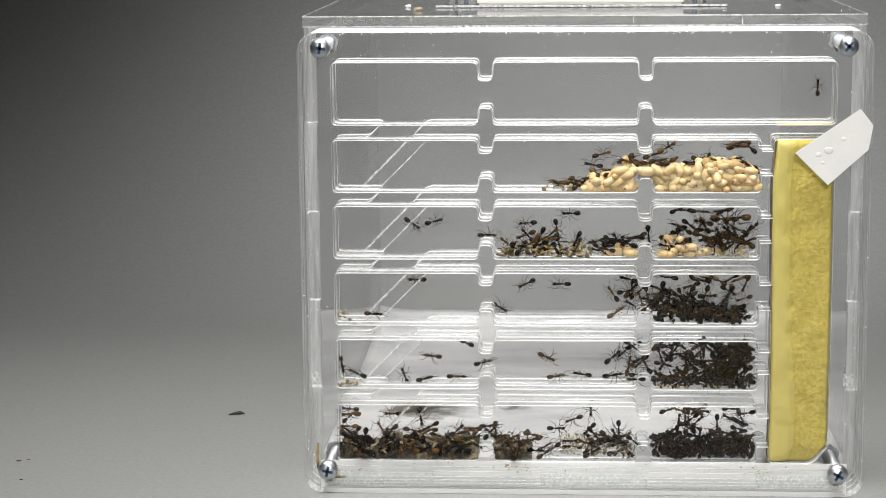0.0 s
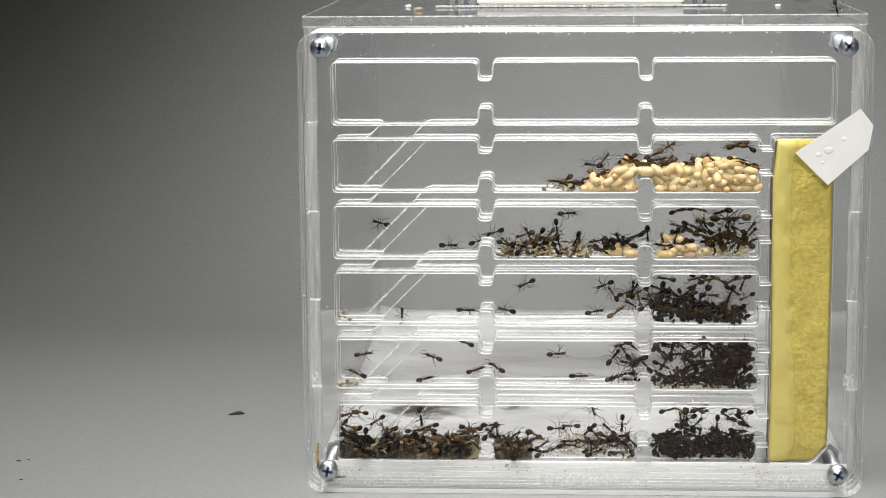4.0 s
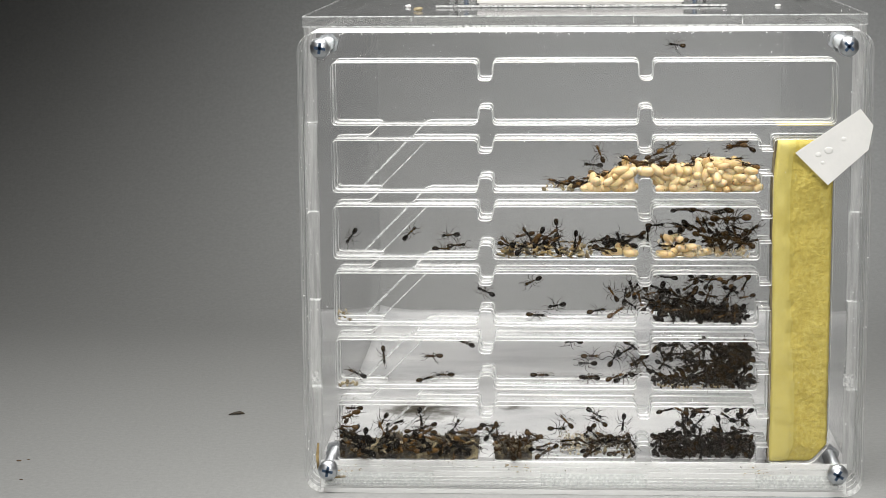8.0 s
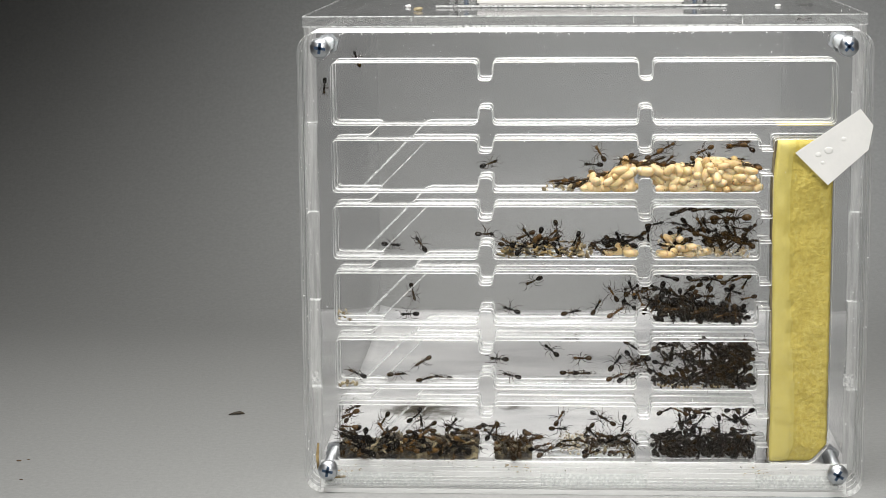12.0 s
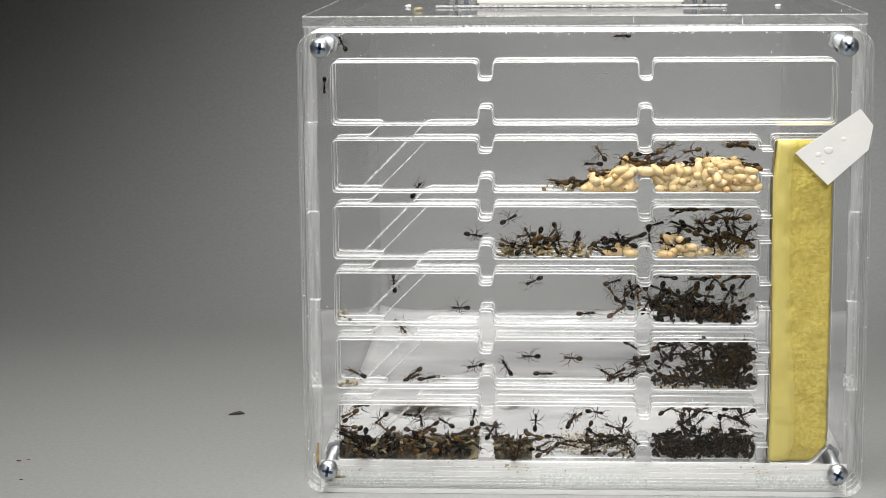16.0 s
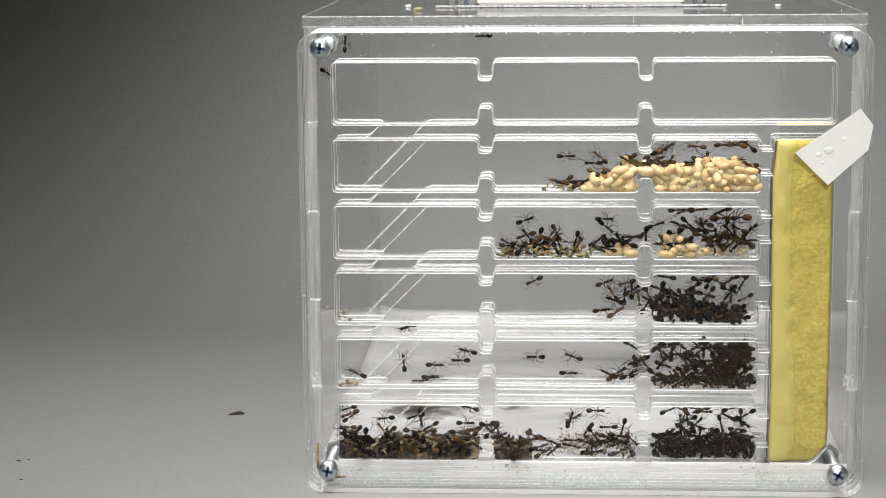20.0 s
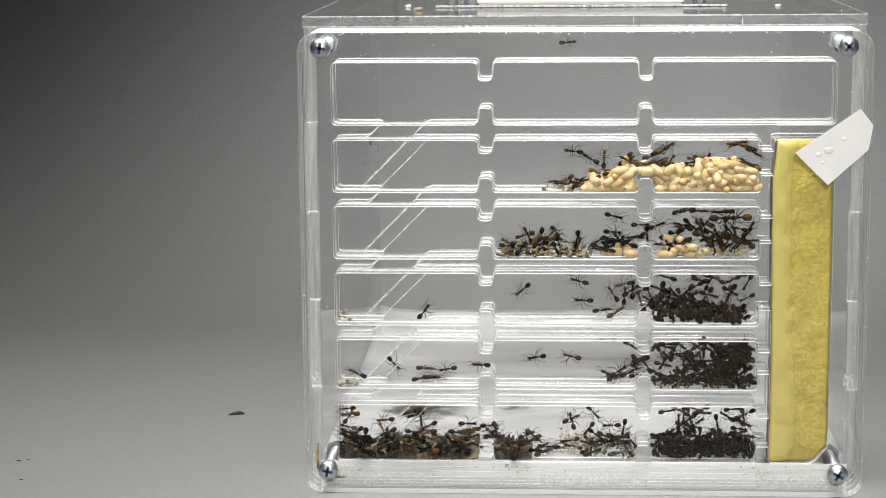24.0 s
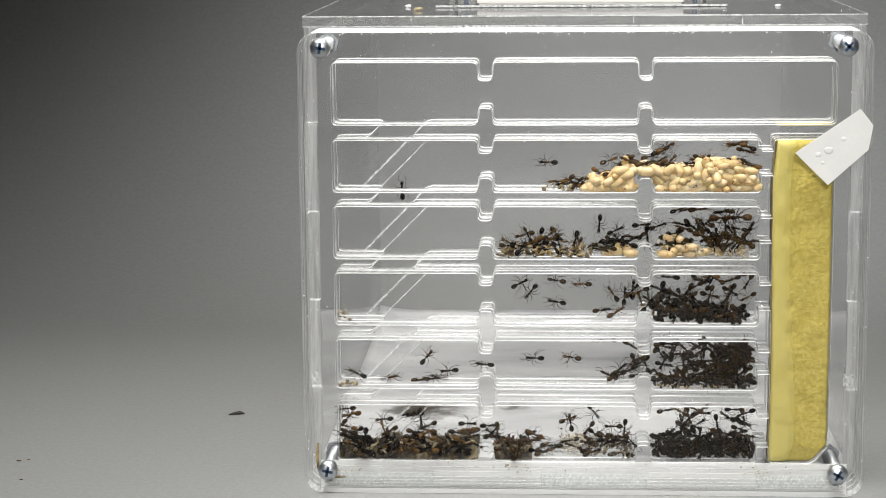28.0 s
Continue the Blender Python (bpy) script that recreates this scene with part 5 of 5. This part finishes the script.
    crawl("f", 1.05, BROWN, [(0, 81.9, 50.7, 35), (28, 81.9, 50.7, 33)])
    crawl("w", 1, DARK, [(0, 85.0, 55.3, 10), (4, 85.0, 54.9, 20), (6, 84.7, 54.0, 80), (28, 84.5, 54.0, 85)])
    crawl("w", 1, DARK, [(0, 85.6, 58.9, 165), (1, 85.3, 58.8, 150), (2, 84.3, 58.8, 170), (2.5, 82.8, 57.9, 180), (3, 81.7, 57.4, 185), (3.5, 80.4, 57.4, 195), (5.5, 75.1, 54.4, 212), (6, 74.7, 53.3, 215), (7, 70.4, 52.9, 180), (7.5, 67.4, 52.4, 185), (8, 65.0, 51.1, 190), (9, 60.9, 49.0, 182), (10, 61.2, 48.7, 180), (11, 58.1, 48.7, 180), (12, 51.9, 49.8, 160), (12.5, 48.6, 50.7, 150), (13.5, 45.9, 52.0, 160), (14.5, 43.7, 52.0, 180), (15, 43.2, 52.0, 185), (15.5, 40.9, 51.1, 185), (16, 37.2, 50.3, 180), (16.5, 32.2, 49.8, 185), (17, 28.1, 49.1, 190), (18, 23.5, 47.4, 182), (19, 21.8, 44.9, 200), (21.5, 22.5, 44.5, 160), (22.5, 23.2, 45.2, 100), (23.5, 24.3, 47.2, 62), (24, 26.5, 49.1, 52), (24.5, 30.6, 50.6, 30), (25, 36.7, 52.3, 20), (25.5, 42.1, 54.0, 12), (26, 47.0, 55.0, 5), (27, 51.1, 56.2, 20), (28, 54.4, 57.5, 28)])
    crawl("w", 1, BROWN, [(0, 93.4, 54.6, 190), (14, 90.1, 56.3, 195), (19, 85.6, 57.9, 195), (24, 84.3, 57.4, 192), (25, 83.7, 57.4, 190), (26, 80.1, 56.9, 188), (27, 74.7, 57.6, 178), (28, 72.3, 57.4, 180)])
    crawl("w", 1, DARK, [(0, 86.9, 51.3, 150), (18, 83.7, 51.3, 150), (20, 81.7, 52.6, 160), (21, 79.6, 53.3, 170), (21.5, 78.0, 53.3, 176), (23.5, 72.8, 52.9, 176), (24, 72.8, 52.6, 178), (25, 72.3, 52.9, 165), (26, 72.3, 52.4, 180), (27, 70.4, 52.2, 180), (28, 65.0, 52.1, 170)])
    crawl("f", 1.05, DARK, [(0, 7.6, 32.4, 155), (28, 7.6, 32.4, 155)])
    crawl("w", 1, DARK, [(0, 2.5, 33.3, -78), (1, 2.8, 33.3, -72), (2, 3.8, 34.2, -50), (3, 5.7, 35.5, -12), (3.5, 7.3, 36.0, 0), (5.5, 11.8, 37.4, 20), (6, 11.7, 37.6, 12), (7, 14.1, 37.2, 15), (7.5, 14.8, 36.7, -30), (8, 14.8, 36.2, -85), (9, 15.9, 35.7, -48), (10, 17.6, 33.4, -48), (11, 18.9, 31.4, -45), (12, 18.5, 30.5, 5), (12.5, 20.2, 31.0, 20), (14.5, 23.8, 28.9, 2), (15, 23.8, 29.0, 5), (16, 23.0, 29.5, 25), (17, 24.3, 30.0, -20), (18, 25.5, 29.2, 14), (19, 25.1, 28.7, 10), (20, 25.5, 28.5, 10), (21, 25.5, 29.2, 20), (24, 25.6, 29.4, 15), (28, 25.5, 28.9, 8)])
    crawl("f", 0.95, DARK, [(0, 27.2, 31.0, 15), (13, 27.2, 30.9, 15), (20, 28.8, 31.4, 0), (28, 29.4, 31.0, 5)])
    crawl("w", 1, BROWN, [(0, 29.0, 36.0, 172), (1, 29.0, 36.0, 170), (3, 29.3, 35.5, 150), (5.5, 29.3, 36.0, 176), (10, 29.3, 35.8, 186), (11, 29.2, 35.5, 202), (12, 26.3, 34.4, 210), (12.5, 24.8, 33.1, 207), (13.5, 28.3, 35.6, 190), (14.5, 30.2, 36.8, 178), (15, 26.0, 33.3, 206), (16, 23.7, 30.9, 215), (17, 21.7, 31.4, 230), (18, 20.7, 31.7, 300), (19, 24.2, 31.7, 345), (20, 29.8, 33.3, 360), (21, 29.3, 32.9, 360), (21.5, 29.6, 32.9, 365), (23.5, 28.0, 32.3, 360), (24, 27.0, 32.3, 358), (25, 30.9, 33.1, 358), (26, 23.0, 31.7, 350), (27, 16.7, 30.0, 380), (28, 16.4, 29.5, 372)])
    crawl("c", 1, DARK, [(0, 38.8, 41.7, 160), (9, 39.1, 41.6, 158), (9.4, 42.4, 41.4, 170), (9.8, 46.4, 41.8, 180), (10.2, 52.1, 42.8, 180), (11, 61.0, 42.8, 180), (14, 77.1, 42.9, 180), (28, 79.5, 42.6, 180)])
    crawl("w", 1, DARK, [(0, 87.0, 39.3, 200), (5, 82.1, 39.9, 190), (7, 75.6, 40.6, 180), (8, 69.9, 40.4, 180), (8.5, 65.0, 38.7, 190), (9, 61.4, 36.7, 205), (10, 60.4, 34.5, 235), (11, 57.6, 35.6, 180), (11.5, 53.5, 35.4, 178), (12, 48.3, 35.2, 176), (12.5, 44.1, 35.7, 180), (14.5, 44.1, 33.5, 180), (15, 41.5, 33.0, 180), (16, 41.5, 33.0, 190), (17, 41.5, 32.7, 190), (18, 40.8, 32.7, 185), (19, 40.0, 34.4, 192), (20, 37.1, 34.7, 180), (21, 37.6, 34.5, 200), (21.5, 36.6, 34.3, 195), (23.5, 33.3, 32.3, 190), (28, 33.7, 31.6, 185)])
    crawl("f", 1, DARK, [(0, 87.7, 31.1, 180), (7, 79.6, 31.0, 180), (8, 74.7, 31.3, 180), (9, 70.4, 30.8, 180), (10, 63.7, 30.9, 180), (10.5, 57.7, 31.2, 178), (11, 52.9, 31.5, 175), (12, 52.2, 32.0, 165), (12.5, 51.3, 32.0, 160), (14.5, 50.9, 32.5, 150), (15, 50.8, 32.8, 148), (16, 50.8, 34.3, 120), (17, 49.0, 35.0, 125), (18, 46.4, 37.0, 175), (19, 43.6, 37.3, 175), (20, 39.6, 39.1, 165), (21, 38.6, 36.1, 190), (21.5, 38.6, 35.8, 200), (22.5, 41.5, 35.3, 190), (23.5, 43.1, 34.9, 178), (24, 43.3, 35.1, 175), (28, 44.3, 35.3, 172)])
    crawl("w", 1, DARK, [(0, 88.7, 32.9, 170), (7, 78.1, 34.6, 175), (8, 74.0, 34.0, 180), (9, 71.1, 32.8, 142), (10, 69.6, 33.7, 120), (11, 65.2, 36.2, 145), (12, 63.5, 37.8, 140), (12.5, 62.5, 37.5, 154), (14.5, 57.3, 35.8, 155), (15, 57.6, 35.8, 150), (16, 57.6, 36.0, 180), (18, 58.3, 35.8, 182), (20, 58.9, 35.8, 180), (23.5, 59.3, 35.8, 190), (26, 58.6, 35.5, 185), (28, 58.6, 35.5, 178)])
    crawl("w", 1, BROWN, [(0, 62.2, 35.8, -25), (1, 62.2, 35.8, -20), (2, 61.9, 36.0, -25), (3, 62.5, 36.0, 0), (3.5, 63.4, 36.2, 5), (5.5, 70.7, 38.4, 5), (6, 71.9, 38.2, 0), (7, 72.5, 38.2, 0), (8, 74.8, 36.2, 0), (9, 80.2, 37.6, 15), (9.5, 80.8, 37.6, 60), (10, 80.5, 37.1, 120), (11, 78.6, 37.8, 178), (12, 72.4, 35.5, 180), (12.5, 71.7, 35.7, 182), (14.5, 69.1, 35.9, 180), (16, 69.7, 35.5, 175), (18, 69.4, 35.5, 175), (20, 69.9, 35.9, 160), (21, 69.9, 36.2, 150), (24, 69.4, 36.0, 165), (28, 69.4, 35.7, 170)])
    crawl("f", 1, DARK, [(0, 36.3, 31.6, 0), (1, 38.9, 31.6, 14), (2, 40.0, 32.3, 20), (3, 40.9, 32.8, 30), (3.5, 41.4, 33.1, 25), (5.5, 44.4, 34.8, 0), (6, 46.4, 33.3, -10), (6.5, 48.8, 32.2, -8), (7, 51.6, 31.5, 0), (7.5, 55.8, 31.9, 0), (8, 60.3, 32.2, 0), (9, 65.2, 32.4, 0), (10, 67.5, 32.4, 0), (11, 68.3, 32.9, 4), (12.5, 68.8, 32.9, 0), (13.5, 65.0, 32.7, 0), (14.5, 61.5, 32.6, 0), (15, 60.5, 32.6, 0), (17, 62.0, 32.7, 0), (18, 62.6, 32.9, 0), (19, 65.2, 32.9, 0), (20, 68.6, 32.8, 0), (21, 74.6, 32.6, 0), (21.5, 75.5, 33.0, 0), (23.5, 81.2, 32.3, 5), (28, 83.9, 33.4, 10)])
    crawl("f", 1, DARK, [(0, 44.0, 35.8, 15), (1, 46.1, 35.1, -20), (2, 50.1, 33.3, -12), (2.5, 56.1, 31.5, 0), (3, 61.8, 31.2, 0), (3.5, 70.1, 31.8, 0), (5.5, 72.3, 32.1, 10), (8, 74.3, 31.8, 6), (9, 77.2, 32.2, 0), (12, 72.3, 32.8, 0), (14, 78.8, 32.3, 0), (16, 79.6, 32.7, 150), (28, 80.1, 32.3, 155)])
    crawl("f", 1, BROWN, [(0, 65.0, 31.9, 10), (1, 68.0, 31.8, 0), (1.5, 73.1, 31.3, 0), (2, 78.1, 31.0, 10), (3, 81.4, 31.5, 20), (28, 82.0, 31.9, 25)])
    crawl("w", 1, DARK, [(0, 72.4, 30.8, 170), (0.5, 69.1, 30.6, 168), (1, 64.2, 31.1, 165), (1.5, 58.1, 31.1, 165), (2, 52.4, 31.0, 163), (2.5, 50.2, 31.9, 155), (3, 49.4, 32.7, 150), (3.5, 49.1, 32.7, 145), (5.5, 41.2, 31.8, 185), (6, 40.3, 31.5, 198), (7, 34.1, 30.9, 175), (8, 32.6, 30.4, 180), (9, 32.6, 30.3, 180), (12, 32.1, 29.6, 170), (14.5, 31.6, 29.1, 160), (28, 30.9, 29.6, 165)])
    crawl("w", 1.1, DARK, [(0, 81.3, 35.9, 40), (10, 81.8, 35.4, 60), (16, 82.5, 31.2, 30), (28, 83.0, 32.1, 40)])
    crawl("c", 1, DARK, [(0, 86.5, 41.0, -35), (28, 86.3, 41.1, -30)])
    crawl("f", 1.1, DARK, [(0, 81.2, 32.3, 10), (9, 84.4, 31.7, 30), (28, 86.0, 33.9, 25)])
    crawl("w", 1.1, BROWN, [(0, 85.8, 33.3, 80), (13, 89.5, 32.9, 150), (28, 89.5, 32.1, 160)])
    crawl("w", 1, DARK, [(0, 84.6, 37.6, 220), (10, 84.6, 37.6, -20), (14, 88.7, 33.8, -60), (28, 87.9, 34.6, -60)])
    crawl("g", 0.9, DARK, [(0, 139.1, 113.4, 90), (0.5, 138.1, 119.8, 95), (1, 140.0, 128.6, 80), (1.6, 141.4, 135.0, 80), (3.5, 143.8, 136.5, -60), (5, 143.7, 127.0, -95), (5.5, 142.9, 120.3, -120), (6, 140.4, 119.3, 120), (6.5, 133.0, 123.8, 140), (7, 127.2, 126.4, 160), (7.5, 115.4, 125.8, 180), (8, 99.1, 125.6, 172), (8.5, 82.7, 124.7, 180), (9, 67.3, 121.3, 172), (9.5, 50.6, 126.0, 148), (10, 41.5, 122.3, 215), (10.5, 26.7, 116.5, 188), (11, 13.6, 113.4, 178), (11.5, 10.4, 117.0, 126), (12, 7.5, 121.9, 110), (12.5, 6.8, 125.1, 100), (15, 4.3, 125.3, 122), (17, 3.0, 127.3, 110), (19, 3.7, 126.8, 90), (21, 6.4, 126.0, 68), (22, 25.2, 126.4, 5), (23.5, 51.8, 126.4, 5), (24, 68.1, 126.5, 5), (24.5, 82.1, 125.6, 0), (25, 97.1, 119.6, -12), (25.5, 106.0, 114.0, -40), (26, 107.7, 107.8, -78), (26.5, 109.1, 99.7, -85), (27, 109.8, 90.5, -80), (28, 110.5, 87.9, -60)])
    crawl("g", 0.9, DARK, [(0, -3.2, 124.7, -90), (9.8, -3.2, 124.7, -90), (10.5, -2.3, 121.9, -90), (11, -1.5, 119.8, -88), (11.5, -2.1, 114.1, -95), (17, -2.1, 114.4, -92), (19, -1.9, 115.1, -85), (20, -1.1, 117.9, -30), (20.5, 1.8, 111.3, -70), (21, 1.9, 102.7, -30, 60), (21.5, 0.9, 97.2, 0, 110), (22.5, -4.3, 80.0, -60, 170), (23.5, -7.1, 70.2, 90, 202), (24, -6.5, 77.9, 90, 204), (24.5, -6.1, 79.2, 90, 204), (25, -4.9, 86.7, 95, 204), (26, -5.6, 112.9, 92, 204), (26.6, -5.7, 123.9, 90, 204), (28, 1.6, 128.5, 10, 204)])
    crawl("t", 0.9, DARK, [(0, 153.0, 132.9, 180, 190), (10.5, 153.0, 132.9, 180, 190), (13, 128.5, 133.8, 180), (14, 114.1, 128.7, 180), (15, 96.4, 127.8, 180), (17, 73.8, 127.9, 180), (19, 52.3, 128.0, 180), (20, 43.8, 128.0, 180), (21, 28.1, 128.8, 180), (22, 18.3, 133.7, 150), (23.8, 5.0, 133.7, 120, 190), (28, 2.9, 133.8, 120, 190)])
    crawl("w", 1, DARK, [(0, 75.4, 92.0, 170), (22, 75.4, 92.7, 180), (23.5, 74.1, 95.3, 180), (24, 69.8, 95.9, 172), (24.5, 52.0, 93.0, 188), (25, 42.3, 91.2, 202), (25.5, 32.1, 88.8, 187), (26, 27.2, 86.7, 192), (26.5, 23.6, 83.4, 215), (27, 21.3, 80.6, 240), (27.5, 20.8, 82.6, 150), (28, 20.6, 84.7, 92)])
    crawl("w", 1, BROWN, [(0, 105.8, 93.3, 160), (9, 105.5, 93.6, 170), (10, 107.9, 96.4, 195), (12.5, 106.7, 96.2, 205), (15, 106.4, 96.2, 200), (17, 100.4, 95.9, 185), (18, 102.0, 96.2, 190), (19, 105.8, 96.7, 170), (21, 103.5, 97.5, 180), (24, 104.5, 93.6, 170), (28, 105.2, 93.3, 170)])
    crawl("c", 1, BROWN, [(0, 115.2, 98.1, 10), (16, 115.2, 98.4, 0), (17, 114.7, 98.4, -5), (19, 113.1, 98.4, 0), (20, 111.7, 98.6, 0), (21, 117.6, 97.1, -25), (24, 120.2, 96.5, -30), (28, 117.9, 97.0, -15)])
    crawl("w", 1, BROWN, [(0, 77.8, 95.1, 15), (3, 78.3, 93.2, 40), (9, 77.3, 95.3, 120), (16, 77.5, 95.3, 125), (21, 77.3, 94.0, 140), (28, 79.9, 93.3, 20)])
    crawl("w", 1.1, BROWN, [(0, 96.2, 97.0, 30), (28, 95.9, 97.0, 28)])
    crawl("w", 1.05, BROWN, [(0, 92.2, 94.8, 20), (10, 92.7, 94.9, 25), (28, 91.7, 94.6, 20)])
    crawl("w", 0.95, DARK, [(0, 4.6, 19.9, 175), (3, 6.6, 18.9, 170), (6, 8.2, 18.9, 178), (9, 4.9, 20.6, 185), (12, 5.3, 20.2, 205), (16, 7.9, 20.9, 190), (18, 4.9, 20.2, 200), (24, 3.6, 20.0, 185), (28, 3.6, 20.0, 185)])
    crawl("w", 1, DARK, [(0, 17.0, 18.6, 180), (1, 16.2, 18.3, 178), (2, 14.5, 17.6, 185), (3, 13.2, 16.7, 200), (6, 12.0, 16.4, 230), (9, 14.9, 16.5, 240), (18, 13.5, 17.2, 205), (21, 15.5, 17.2, 182), (24, 14.9, 16.7, 185), (28, 14.5, 16.9, 185)])
    crawl("w", 1, DARK, [(0, 16.2, 13.8, 20), (7, 16.2, 13.8, 20), (9, 20.9, 18.0, 15), (10.5, 23.9, 18.3, 20), (12, 23.5, 17.6, 35), (17, 22.2, 18.3, 200), (18, 23.3, 17.6, 195), (21, 23.7, 18.0, 200), (28, 23.5, 18.3, 190)])
    crawl("w", 1.1, DARK, [(0, 25.3, 17.6, -82), (28, 25.3, 17.3, -85)])
    crawl("w", 1, DARK, [(0, 35.8, 13.6, 42), (1, 36.4, 13.6, 30), (3, 38.7, 14.5, 0), (6, 39.4, 14.0, -10), (8, 35.3, 14.8, 60), (9, 33.3, 13.6, 100), (12, 34.4, 14.5, 155), (15, 33.1, 15.1, 150), (17, 32.0, 16.5, 150), (18, 30.3, 15.3, 90), (19, 34.5, 16.5, 20), (20, 38.4, 15.9, 0), (24, 39.1, 15.7, 0), (28, 39.1, 15.7, 0)])
    crawl("w", 1, DARK, [(0, 11.1, 8.6, 0), (17, 41.1, 18.3, 90), (20, 39.8, 20.5, 165), (21, 31.7, 19.9, 165), (22, 25.3, 18.2, 190), (24, 22.2, 19.0, 195), (28, 22.0, 18.6, 190)])
    crawl("w", 1, DARK, [(0, 65.0, 14.5, 0), (12, 65.5, 14.4, 0), (14, 67.5, 15.6, 30), (15, 69.5, 16.8, 60), (18, 68.8, 16.8, 60), (21, 69.1, 17.3, 80), (24, 69.5, 16.8, 105), (28, 69.1, 16.3, 100)])
    crawl("w", 1, DARK, [(0, 75.0, 20.7, -90), (3, 75.4, 20.7, -85), (6, 75.4, 20.7, -30), (9, 76.5, 18.5, -35), (12, 77.3, 18.4, -25), (17, 76.0, 19.7, -5), (21, 76.5, 19.9, 0), (24, 75.7, 19.4, -45), (28, 75.7, 19.7, -50)])
    crawl("w", 1, DARK, [(0, 83.1, 14.3, -88), (6, 84.3, 16.4, -95), (12, 84.4, 16.0, -100), (18, 84.3, 15.2, -105), (28, 84.8, 14.7, -95)])
    crawl("w", 1, DARK, [(0, 82.3, 12.3, 120), (3, 81.5, 13.5, 130), (6, 77.9, 16.0, 150), (9, 77.4, 16.8, 148), (12, 79.8, 16.9, 150), (16, 81.5, 15.0, 160), (18, 79.8, 14.8, 180), (24, 81.0, 15.5, 182), (28, 81.5, 15.2, 180)])
    crawl("w", 1, DARK, [(0, 51.8, 11.5, 20), (4, 52.3, 12.1, 30), (6, 54.6, 13.4, 32), (9, 55.1, 10.4, 10), (12, 55.9, 10.7, 20), (14.5, 57.6, 13.1, 68), (15.5, 58.6, 13.8, 80), (16, 58.9, 16.2, 86), (16.5, 57.3, 18.0, 115), (17, 54.3, 18.4, 142), (17.5, 51.8, 18.3, 165), (18, 49.4, 18.2, 180), (19, 46.4, 17.1, 182), (20, 44.7, 15.4, 200), (21, 44.4, 14.7, 220), (22.5, 47.7, 13.2, 300), (23.5, 51.8, 12.4, 350), (24, 56.3, 12.4, 385), (28, 56.8, 12.4, 390)])
    crawl("w", 1, DARK, [(0, 67.5, 7.4, 30), (12, 65.9, 6.9, 12), (14, 65.0, 9.9, 0), (17, 63.9, 12.1, -15), (18, 63.4, 12.1, -33), (21, 62.5, 9.9, -10), (24, 62.2, 9.1, 0), (28, 62.9, 9.4, 0)])
    crawl("w", 1, BROWN, [(0, 70.0, 17.3, 200), (3, 69.5, 15.1, 190), (9, 67.5, 16.8, 120), (12, 65.8, 17.6, 60), (15, 70.4, 17.6, 40), (28, 68.3, 17.3, 20)])
    crawl("w", 1.45, BROWN, [(0, 112.8, 76.4, -4), (28, 112.5, 76.7, 0)])
    crawl("w", 1.45, BROWN, [(0, 116.3, 76.7, 184), (28, 116.6, 76.9, 180)])


motions()
